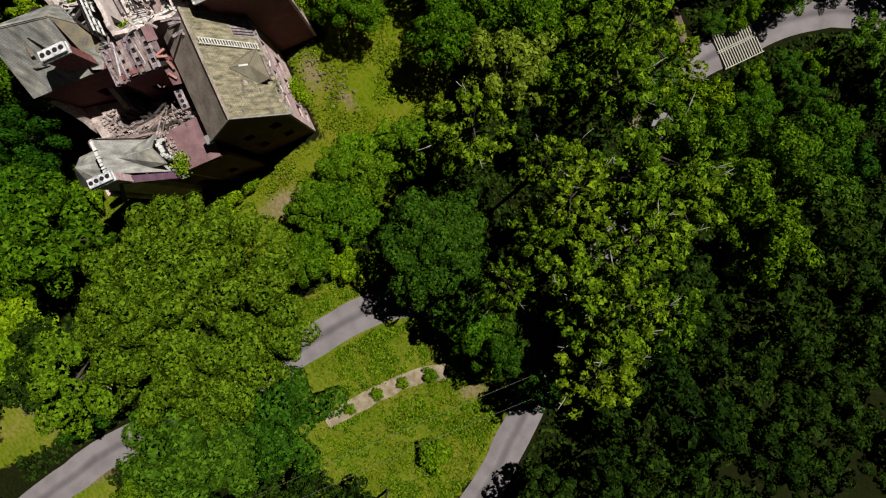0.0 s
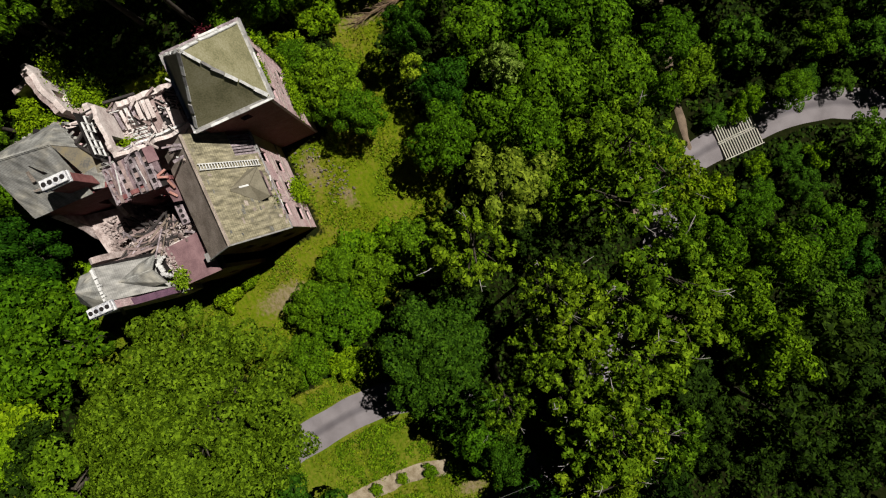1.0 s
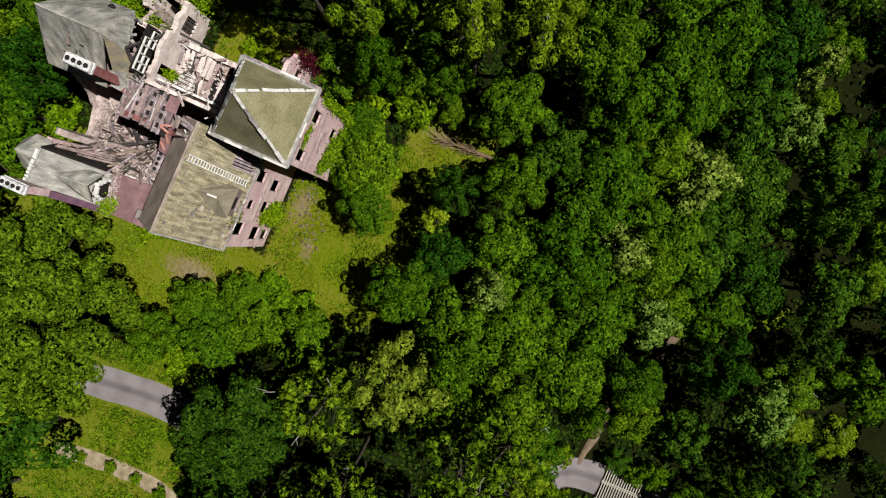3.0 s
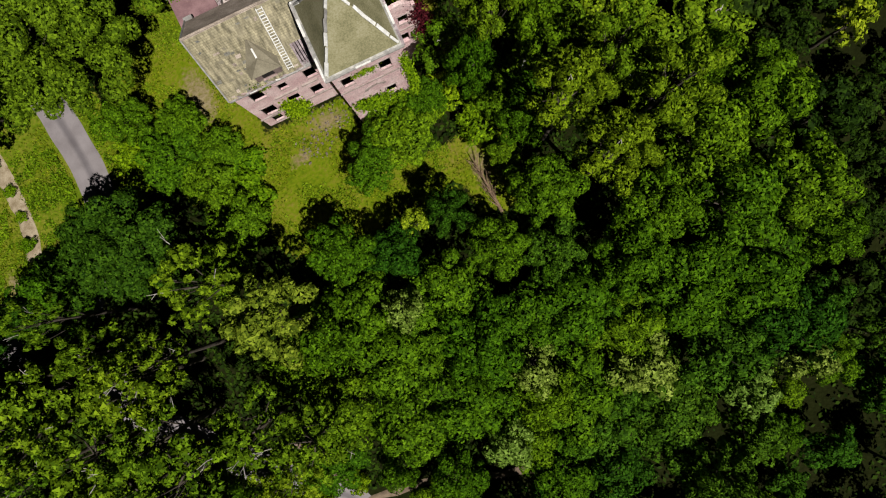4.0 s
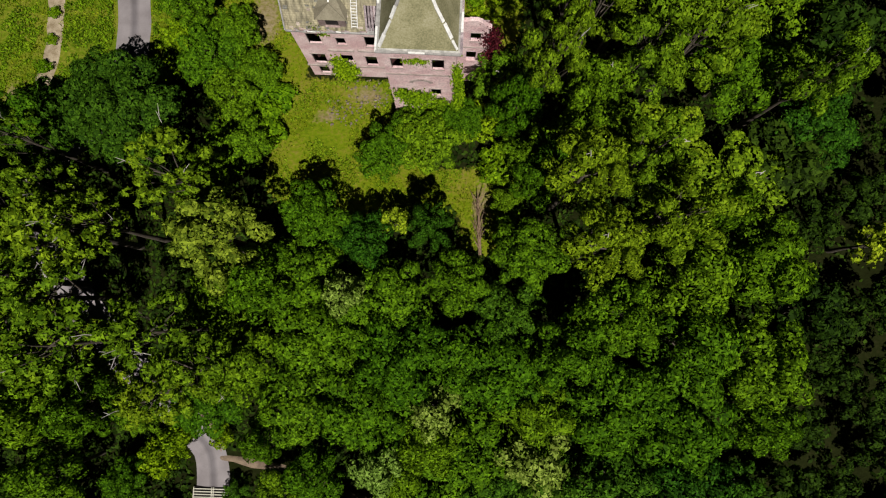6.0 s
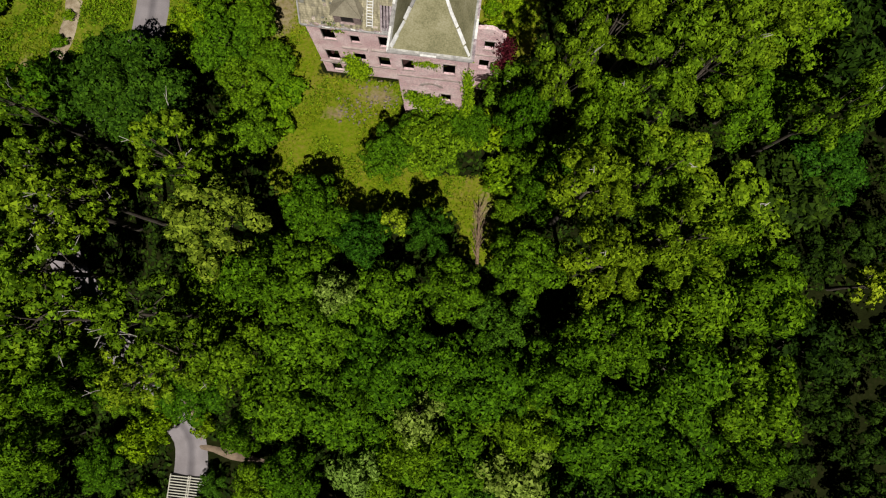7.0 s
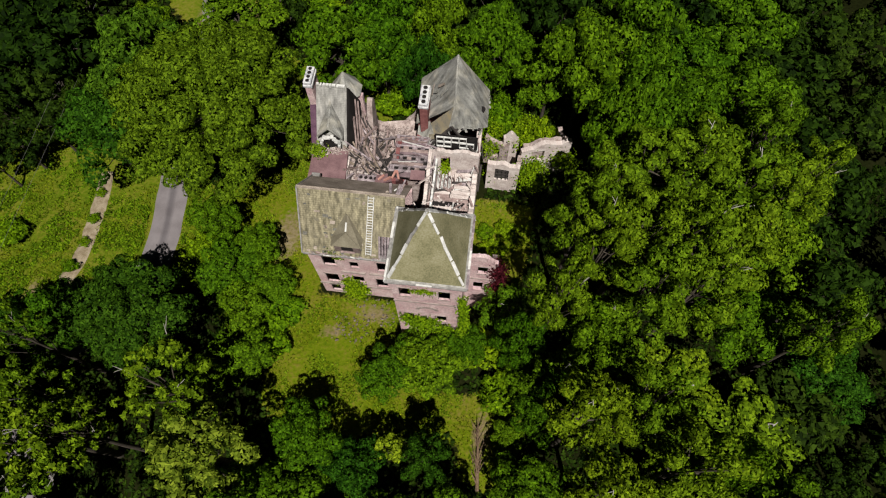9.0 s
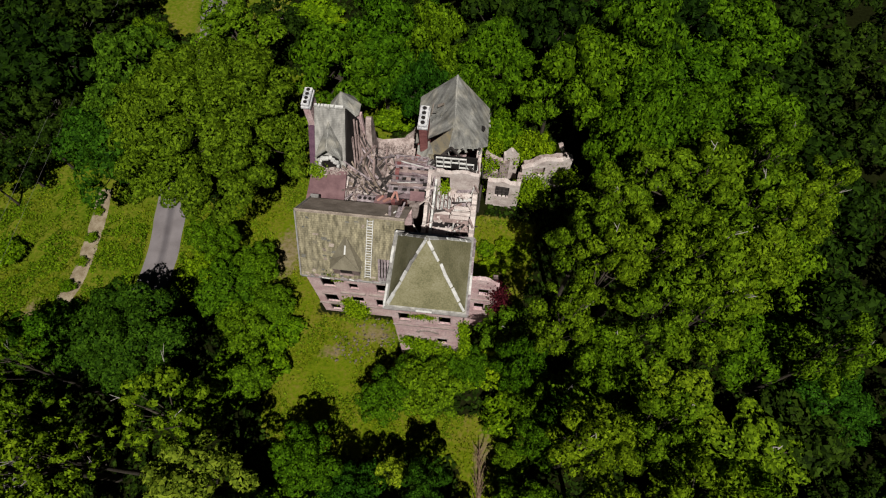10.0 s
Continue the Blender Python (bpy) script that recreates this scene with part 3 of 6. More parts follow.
    beam(bm, (xw - 0.04, MAIN_S - 0.25, EAVE_S), (xw - 0.04, RIDGE_Y, RIDGE_Z), 0.14, 0.2)
    beam(bm, (xw - 0.04, MAIN_N + 0.35, EAVE_N - 0.3), (xw - 0.04, RIDGE_Y, RIDGE_Z), 0.12, 0.2)
    box(bm, (xw - 0.15, MAIN_N + 0.1, EAVE_N - 0.75), (xw + 0.7, MAIN_N + 0.75, EAVE_N - 0.3), None, 0.04)
    part("verge", bm, LEAD, mansion)
    # open boarding where slates have gone beside the tower
    for i in range(7):
        x = -1.9 + i * 0.3
        bm = bmesh.new()
        beam(bm, (x, MAIN_S - 0.1, EAVE_S + 0.2), (x, 6.3, EAVE_S + 2.6), 0.2, 0.1)
        part("bare_board", bm, LILAC, south_roof, "exposed bleached roof board")
    return south_roof


south_roof = main_block()


def dormer():
    x, y0, z0, w = -5.1, 4.95, EAVE_S + 0.25, 1.3
    tip, top = (x, 7.4, EAVE_S + 4.4), (x, 5.95, EAVE_S + 3.2)
    bm = bmesh.new()
    for s in (-1, 1):
        slab(bm, [(x + s * (w + 0.15), y0 - 0.05, z0 + 1.75), top, tip, (x + s * (w + 0.2), 6.0, EAVE_S + 1.95)][::s], 0.1)
    slab(bm, [(x - w - 0.15, y0 - 0.05, z0 + 1.75), (x + w + 0.15, y0 - 0.05, z0 + 1.75), top], 0.1)
    d = part("dormer", bm, DORMER_FELT, mansion, "small hipped dormer with an empty window")
    bm = bmesh.new()
    wall(bm, (x - w, y0 + 0.1), (x + w, y0 + 0.1), z0 - 0.35, (z0 + 1.73,), 0.12, [(w - 0.6, w + 0.6, z0 + 0.45, z0 + 1.6)])
    part("front", bm, TIMBER, d)
    # sheet behind the front, the dormer's inner shade as its colour
    part("opening", box_bm((x - 0.66, y0 + 0.15, z0 + 0.4), (x + 0.66, y0 + 0.21, z0 + 1.65)), DARK, d, "near-black sheet for the shade in the empty window")
    part("sill", box_bm((x - 0.72, y0 - 0.06, z0 + 0.3), (x + 0.72, y0 + 0.12, z0 + 0.4)), TIMBER, d)
    bm = bmesh.new()
    beam(bm, (x, 6.0, EAVE_S + 3.3), (x + 0.03, 6.7, EAVE_S + 3.9), 0.16, 0.1)
    part("ridge_strip", bm, WHITE, d, "strip of white flashing")


dormer()


def roof_ladder():
    lad = thing("roof_ladder", -2.7, 6.4, 15.5, "pale wooden roof ladder lying on the slates", "ladder")
    p, q = Vector((-3.0, 4.95, 12.62)), Vector((-2.62, 8.5, 18.4))
    up = Vector((0, -0.86, 0.5)).normalized() * 0.09
    side = Vector((0.27, 0, 0))
    for s in (-1, 1):
        bm = bmesh.new()
        beam(bm, p + up + side * s, q + up + side * s, 0.07, 0.08)
        part("rail", bm, WHITE, lad)
    for i in range(22):
        c = p + (q - p) * ((i + 0.5) / 22) + up * 1.15
        bm = bmesh.new()
        beam(bm, c - side, c + side, 0.07, 0.06)
        part("rung", bm, WHITE, lad)


roof_ladder()


def tower():
    x0, y0, x1, y1, zt = 0.36, 0.36, 6.84, 6.95, 18.7
    bm = bmesh.new()
    wins = ((1.5, 14.5, 16.8, 1.05), (5.2, 14.5, 16.8, 1.1), (4.9, 7.6, 9.6, 1.0), (1.6, 7.6, 9.6, 0.9))
    wall(bm, (x0, y0), (x1, y0), -1, (zt,), 0.26, [(x - x0 - w / 2, x - x0 + w / 2, lo, hi) for x, lo, hi, w in wins])
    t = part("tower_south_wall", bm, BRICK, mansion, "sunlit pink brick tower wall")
    for x, lo, hi, w in wins:
        window_set(t, x, y0, lo, hi, w)
    bm = bmesh.new()
    box(bm, (x0 - 0.05, y0 - 0.1, 13.2), (x1 + 0.05, y0 - 0.02, 13.45))
    for i in range(9):
        a = math.pi * (i + 0.5) / 9
        box(bm, (-0.14, -0.1, -0.18), (0.14, 0.02, 0.18), Matrix.Translation((3.5 + 0.95 * math.cos(a), y0, 11.3 + 0.7 * math.sin(a))) @ pose(0, 0, 0, 0, 90 - math.degrees(a), 0))
    part("arched_hood", bm, TRIM, t, "brick arch over a blocked window")
    for p, q, holes in (((x0, y1), (x0, y0 + 0.26), [(3, 3.9, 15.2, 16.6)]), ((x1, y0 + 0.26), (x1, y1), [(2.4, 3.4, 15.0, 16.7), (2.4, 3.4, 8.5, 10.2)]),
                        ((x1, y1), (x0, y1), [(2, 3, 12.5, 14.5)])):
        bm = bmesh.new()
        wall(bm, p, q, -1, (zt,), 0.5, holes)
        part("tower_side_wall", bm, SHADED_WALL if p[0] == x0 else BRICK, mansion)
    bm = bmesh.new()
    box(bm, (x0 - 0.2, y0 - 0.2, zt - 0.25), (x1 + 0.2, y1 + 0.2, zt), None, 0.05)
    part("tower_cornice", bm, TRIM, mansion)
    e0, ex, ey, ez = -0.02, 7.22, 7.3, 18.9
    apex = (3.5, 3.6, 26.3)
    corners = [(e0, e0, ez), (ex, e0, ez), (ex, ey, ez), (e0, ey, ez)]
    foot = [Vector(c).lerp(Vector(apex), 0.075) - Vector((0, 0, 0.42)) for c in corners]
    bm = bmesh.new()
    ring = [bm.verts.new(c) for c in corners]
    low = [bm.verts.new((x, y, z - 0.2)) for x, y, z in corners]
    kick = [bm.verts.new(c) for c in foot]
    for i in range(4):
        j = (i + 1) % 4
        bm.faces.new((low[i], low[j], ring[j], ring[i]))
        bm.faces.new((ring[i], ring[j], kick[j], kick[i]))
    bm.faces.new(low[::-1])
    part("eaves_gutter", bm, PALE_FELT, mansion, "wide pale lead-lined eaves")
    bm = bmesh.new()
    base = [bm.verts.new(c) for c in foot]
    tip = bm.verts.new(apex)
    for i in range(4):
        bm.faces.new((base[i], base[(i + 1) % 4], tip))
    bm.faces.new(base[::-1])
    roof = part("tower_roof", bm, MOSS_FELT, mansion, "steep pyramid roof covered in moss-green felt")
    # hips with patchy white capping
    rnd = random.Random(5)
    for c in foot:
        a, b = Vector(c), Vector(apex)
        s = 0.02
        while s < 0.97:
            e = min(0.985, s + rnd.uniform(0.09, 0.2))
            bm = bmesh.new()
            beam(bm, a.lerp(b, s) + Vector((0, 0, 0.03)), a.lerp(b, e) + Vector((rnd.uniform(-0.06, 0.06), rnd.uniform(-0.06, 0.06), 0.03)), rnd.uniform(0.2, 0.34), 0.1)
            part("hip_cap", bm, WHITE if rnd.random() < 0.75 else LEAD, roof)
            s = e + rnd.choice((0.0, 0.01, 0.02, 0.045))
    for i in range(4):
        a, b = Vector(corners[i]), Vector(corners[(i + 1) % 4])
        s = 0.0
        while s < 0.99:
            e = min(1.0, s + rnd.uniform(0.08, 0.25))
            bm = bmesh.new()
            p, q = a.lerp(b, s), a.lerp(b, e)
            beam(bm, p + Vector((0, 0, 0.02)), q + Vector((0, 0, rnd.uniform(-0.04, 0.06))), rnd.uniform(0.14, 0.26), 0.14)
            part("gutter", bm, rnd.choice((LEAD, WHITE, LEAD, LILAC, WHITE)), roof)
            s = e
    return t


tower()


def chimney(x0, y0, x1, y1, z0, z1, n, cap=None, label="", shaft=None):
    """A brick stack with a pale slab on top, set with a row of n dark flue plugs."""
    bm = bmesh.new()
    box(bm, (x0, y0, z0), (x1, y1, z1 - 0.35), None, 0.03)
    c = part("chimney", bm, shaft or BRICK, mansion, label or "brick chimney stack with a pale pierced cap")
    bm = bmesh.new()
    box(bm, (x0 - 0.12, y0 - 0.12, z1 - 0.7), (x1 + 0.12, y1 + 0.12, z1 - 0.4), None, 0.04)
    box(bm, (x0 - 0.05, y0 - 0.05, z1 - 0.4), (x1 + 0.05, y1 + 0.05, z1), None, 0.05)
    part("cap", bm, cap or CAPSTONE, c, "pale stone cap")
    lx, ly = x1 - x0, y1 - y0
    for i in range(n):
        f = (i + 0.5) / n
        cx, cy = (x0 + lx * f, (y0 + y1) / 2) if lx > ly else ((x0 + x1) / 2, y0 + ly * f)
        r = min(lx, ly) * 0.28
        bm = bmesh.new()
        tube(bm, [(cx, cy, z1 - 0.2), (cx, cy, z1 + 0.02)], [r, r], 12)
        # solid plug, near-black for the shade down the flue
        part("flue", bm, DARK, c, "near-black plug for the shade in the flue")


chimney(-10.95, 19.2, -10.25, 21.2, 2, 20.6, 4, None, "brick chimney stack with a pale pierced cap")
chimney(0.6, 18.6, 1.4, 20.9, 2, 19.7, 4, None, "red brick chimney stack with a mottled pale pierced cap", RED_BRICK)
chimney(-5.5, 13.3, -3.4, 14.0, 2, 12.8, 4, LILAC, "broken raw-red brick chimney behind the ridge", ORANGE)


def north_pavilion():
    a, b = (3.95, 23.6, 21.4), (4.1, 19.0, 19.2)
    bm = bmesh.new()
    slab(bm, [(7.55, 20.2, 14.6), (7.4, 25.2, 14.4), a, b], 0.14)
    slab(bm, [(7.55, 20.2, 14.6), b, (3.7, 17.9, 17.0), (6.6, 19.4, 15.2)], 0.14)
    part("east_slope", bm, FELT, mansion, "broken grey slate roof slope")
    bm = bmesh.new()
    slab(bm, [b, a, (-0.1, 25.0, 15.7), (0.0, 19.4, 15.2)], 0.14)
    part("west_slope", bm, FELT, mansion)
    bm = bmesh.new()
    slab(bm, [(1.3, 19.0, 15.6), (1.8, 17.0, 14.6), (3.7, 17.9, 17.0), b], 0.14)
    part("lower_slope", bm, OCHRE_FELT, mansion, "ochre-stained lower roof slope")
    # curled and slipped sheets on the slopes
    rs = random.Random(41)
    for i in range(10):
        u, v = rs.uniform(0.12, 0.85), rs.uniform(0.1, 0.8)
        if i % 2:
            c = Vector(b).lerp(Vector(a), u).lerp(Vector((7.55, 20.2, 14.6)).lerp(Vector((7.4, 25.2, 14.4)), u), v)
            nrm = Vector((0.86, 0.1, 0.5))
        else:
            c = Vector(b).lerp(Vector(a), u).lerp(Vector((0.0, 19.4, 15.2)).lerp(Vector((-0.1, 25.0, 15.7)), u), v)
            nrm = Vector((-0.78, 0.0, 0.62))
        t1 = nrm.cross(Vector((rs.uniform(-1, 1), rs.uniform(-1, 1), rs.uniform(-.4, .4)))).normalized()
        t2 = nrm.cross(t1).normalized()
        bm = bmesh.new()
        slab(bm, [c + nrm.normalized() * rs.uniform(0.05, 0.12) + t1 * q * rs.uniform(0.3, 0.8) + t2 * r * rs.uniform(0.06, 0.2) for q, r in ((-1, -1), (1, -1), (1, 1), (-1, 1))], 0.03)
        part("slipped_sheet", bm, rs.choice((FELT, FELT, BROWN_FELT)), mansion)
    bm = bmesh.new()
    slab(bm, [a, (7.35, 25.2, 14.5), (-0.1, 25.0, 15.7)], 0.14)
    part("north_slope", bm, FELT, mansion)
    bm = bmesh.new()
    beam(bm, (a[0], a[1], a[2] + 0.03), (b[0], b[1], b[2] + 0.03), 0.14, 0.08)
    beam(bm, b, (3.7, 17.9, 17.0), 0.14, 0.08)
    part("ridge_flashing", bm, FELT, mansion)
    bm = bmesh.new()
    tube(bm, [(6.75, 21.4, 15.75), (6.85, 21.4, 16.1)], [0.32, 0.32], 10)
    part("roof_vent", bm, DARK, mansion)
    for p, q, tops, holes in (((7.0, 19.5), (7.0, 24.8), (14.4,), [(1.5, 2.5, 9, 11)]), ((7.0, 24.8), (0.2, 24.8), (14.4,), []),
                              ((0.2, 24.8), (0.2, 18.0), (15.2, 15.0, 14.5), [(3.2, 4.2, 4, 6), (3.2, 4.2, 9, 11)])):
        bm = bmesh.new()
        wall(bm, p, q, -1, tops, 0.5, holes)
        part("pavilion_wall", bm, SHADED_WALL if p[0] == 0.2 else BRICK, mansion)
    # grey debris sliding off the torn slope
    bm = bmesh.new()
    slab(bm, [(1.5, 19.0, 16.4), (0.3, 19.2, 15.2), (0.2, 18.2, 14.4), (1.2, 17.3, 14.0), (2.5, 17.2, 14.9)], 0.12)
    part("torn_sheet", bm, FELT, mansion, "torn sheet of grey roofing")
    # torn sheets and splinters along the open gable
    rt = random.Random(87)
    for p, q in (((1.5, 16.9, 14.5), (3.8, 17.8, 17.0)), ((3.8, 17.8, 17.0), (7.2, 19.6, 15.0)), ((7.5, 20.2, 14.6), (7.4, 25.2, 14.4))):
        for i in range(11):
            c = Vector(p).lerp(Vector(q), rt.random()) + Vector((0, rt.uniform(-0.1, 0.3), 0.1))
            d = Vector((rt.uniform(-0.4, 0.4), rt.uniform(-0.7, 0.1), rt.uniform(-0.45, 0.0)))
            bm = bmesh.new()
            beam(bm, c, c + d, rt.uniform(0.1, 0.3), 0.04, rt.uniform(-40, 40))
            part("torn_strip", bm, rt.choice((FELT, LEAD, FELT, DARKWOOD)), mansion)
    # white framed dormer lights under the torn gable
    for r in range(2):
        for c in range(5):
            x, z = 2.5 + c * 0.78, 15.3 + r * 0.85
            bm = bmesh.new()
            if (r, c) in ((0, 2), (1, 4)):
                continue
            for a, b in (((x, 16.75, z), (x + 0.06, 16.87, z + 0.8)), ((x + 0.69, 16.75, z), (x + 0.75, 16.87, z + 0.8)), ((x, 16.73, z), (x + 0.75, 16.89, z + 0.08)), ((x, 16.73, z + 0.76), (x + 0.75, 16.89, z + 0.84))):
                box(bm, a, b)
            part("window_light", bm, WHITE, mansion, "white timber light without glass")
    # bare rafters at the torn south end
    for i in range(7):
        bm = bmesh.new()
        x = 5.0 + i * 0.36
        beam(bm, (x, 18.2 - 0.05 * i, 15.6 - 0.15 * i), (x + 0.2, 16.3, 14.5), 0.1, 0.16)
        part("rafter", bm, TIMBER if i % 2 else DARKWOOD, mansion)
    for p, q in (((3.9, 17.9, 17.3), (6.9, 16.2, 14.9)), ((3.9, 17.9, 17.2), (1.9, 16.9, 15.3)), ((7.3, 15.4, 14.7), (7.2, 12.6, 14.0))):
        bm = bmesh.new()
        beam(bm, p, q, 0.2, 0.24)
        part("roof_beam", bm, DARKWOOD, mansion, "blackened roof beam")


north_pavilion()


def west_wing():
    bm = bmesh.new()
    slab(bm, [(-10.6, 16.8, 12.9), (-7.3, 16.8, 13.0), (-6.95, 20.0, 19.4), (-10.05, 20.0, 19.5)], 0.16)
    part("wing_roof", bm, PALE_FELT, mansion, "steep pale grey roof slope of the wing")
    bm = bmesh.new()
    slab(bm, [(-10.05, 20.0, 19.5), (-6.95, 20.0, 19.4), (-6.9, 23.0, 13.2), (-10.4, 23.0, 13.2)], 0.16)
    part("wing_north_slope", bm, FELT, mansion)
    bm = bmesh.new()
    slab(bm, [(-11.25, 16.8, 12.5), (-10.62, 16.8, 12.6), (-10.3, 19.9, 18.5), (-10.95, 19.9, 18.3)], 0.3)
    slab(bm, [(-11.0, 19.9, 18.3), (-10.3, 19.9, 18.5), (-10.4, 22.9, 12.9), (-11.2, 22.9, 12.7)], 0.3)
    part("slate_hung_flank", bm, PURPLE, mansion, "flank of the wing hung with purple slate")
    part("gutter_box", box_bm((-11.35, 16.3, 12.0), (-10.6, 16.95, 12.45)), LEAD, mansion, "grey lead rainwater box")
    bm = bmesh.new()
    rs = random.Random(8)
    x = -10.0
    while x < -7.0:
        w = rs.uniform(0.15, 0.6)
        box(bm, (x, 19.85 + rs.uniform(-0.1, 0.08), 19.38 + rs.uniform(-0.06, 0.05)), (min(x + w, -6.95), 20.12, 19.6))
        x += w + rs.choice((0.0, 0.05, 0.12))
    part("eaves_flashing", bm, WHITE, mansion)
    for p, q, tops, th, holes, mat in (
            ((-10.3, 22.9), (-10.3, 16.4), (13.2, 13.4), 0.5, [(1.5, 2.4, 7, 9), (4.2, 5.1, 7, 9), (1.5, 2.4, 2, 4), (4.2, 5.1, 2, 4)], SHADED_WALL),
            ((-6.3, 22.9), (-10.6, 22.9), (15.0,), 0.5, [], BRICK),
            ((-10.6, 16.5), (-6.6, 16.5), (12.8, 13.2, 13.0), 0.4, [], PLASTER),
            ((-5.2, 20.2), (-5.2, 22.9), (10.2, 11.6, 14.2, 14.8, 14.2), 0.6, [], RUBBLE_STONE)):
        bm = bmesh.new()
        wall(bm, p, q, -1, tops, th, holes)
        part("wing_wall", bm, mat, mansion)
    # slab across the open side, coloured as the shade inside the wing
    bm = bmesh.new()
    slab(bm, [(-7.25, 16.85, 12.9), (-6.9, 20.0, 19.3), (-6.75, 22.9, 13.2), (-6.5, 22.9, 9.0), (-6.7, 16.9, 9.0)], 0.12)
    part("torn_slope", bm, DARK, mansion, "near-black slab for the shade inside the stripped roof")
    for i in range(3):
        bm = bmesh.new()
        beam(bm, (-6.75 + 0.12 * i, 17.3 + 1.1 * i, 8.4), (-6.6 + 0.15 * i, 19.0 + 1.2 * i, 15.6 - 0.9 * i), 0.1, 0.12)
        part("purlin", bm, TIMBER, mansion)
    for y0, z0, y1, z1, x1 in ((21.6, 15.2, 18.4, 12.0, -6.1), (20.9, 16.4, 17.6, 12.1, -6.2), (22.3, 13.6, 20.0, 11.2, -5.6), (19.4, 15.4, 16.9, 12.2, -6.3)):
        bm = bmesh.new()
        beam(bm, (-6.65, y0, z0), (x1, y1, z1), 0.16, 0.12)
        part("leaning_rafter", bm, TIMBER, mansion)
    # torn dormer facing the court
    bm = bmesh.new()
    slab(bm, [(-10.2, 16.5, 15.2), (-8.75, 16.6, 16.7), (-8.75, 19.2, 17.9), (-10.0, 17.9, 15.35)], 0.1)
    slab(bm, [(-8.75, 19.2, 17.9), (-8.75, 16.6, 16.7), (-7.35, 16.5, 15.2), (-7.5, 17.9, 15.35)], 0.1)
    part("wing_dormer", bm, FELT, mansion, "torn slate dormer")
    bm = bmesh.new()
    for i in range(11):
        a = math.pi * i / 10
        box(bm, (-0.17, -0.2, -0.14), (0.17, 0.2, 0.14), Matrix.Translation((-8.75 + 0.95 * math.cos(a), 16.35 + 0.1 * math.sin(i * 2), 14.3 + 1.35 * math.sin(a))) @ pose(0, 0, 0, 0, 90 - math.degrees(a), 0), 0.03)
    part("dormer_arch", bm, WHITE, mansion, "pale masonry arch of a lost dormer")
    # backing sheet that holds the arch's inner shade as colour
    part("dormer_void", box_bm((-9.7, 16.62, 13.2), (-7.8, 16.7, 15.6)), DARK, mansion, "near-black backing for the shade behind the arch")
    # little polygonal turret roof
    bm = bmesh.new()
    c, n = Vector((-8.1, 22.9, 0)), 8
    ring = [bm.verts.new((c.x + 1.8 * math.cos(2 * math.pi * (k + 0.5) / n), c.y + 1.8 * math.sin(2 * math.pi * (k + 0.5) / n), 15.4)) for k in range(n)]
    tip = bm.verts.new((c.x, c.y, 18.2))
    for k in range(n):
        bm.faces.new((ring[k], ring[(k + 1) % n], tip))
    bm.faces.new(ring[::-1])
    part("turret_roof", bm, FELT, mansion, "small conical slate turret roof")
    bm = bmesh.new()
    tube(bm, [(c.x, c.y, -1), (c.x, c.y, 15.4)], [1.3, 1.3], 8)
    part("turret_wall", bm, BRICK, mansion)
    # flat terrace roof between wing and main block
    bm = bmesh.new()
    slab(bm, [(-10.9, 12.45, 12.7), (-6.7, 12.45, 13.2), (-7.0, 16.2, 13.5), (-10.9, 16.45, 13.0)], 0.25)
    part("lean_to_roof", bm, MAUVE, mansion, "flat mauve felt roof")
    bm = bmesh.new()
    wall(bm, (-6.75, 12.6), (-6.75, 16.3), -1, (12.6, 12.9, 12.7), 0.3)
    part("terrace_wall", bm, PLASTER, mansion)
    bm = bmesh.new()
    wall(bm, (-10.85, 16.4), (-10.85, 12.0), -1, (12.6, 12.4, 12.3), 0.4, [(1.6, 2.6, 4, 6)])
    part("terrace_wall", bm, SHADED_WALL, mansion)


west_wing()


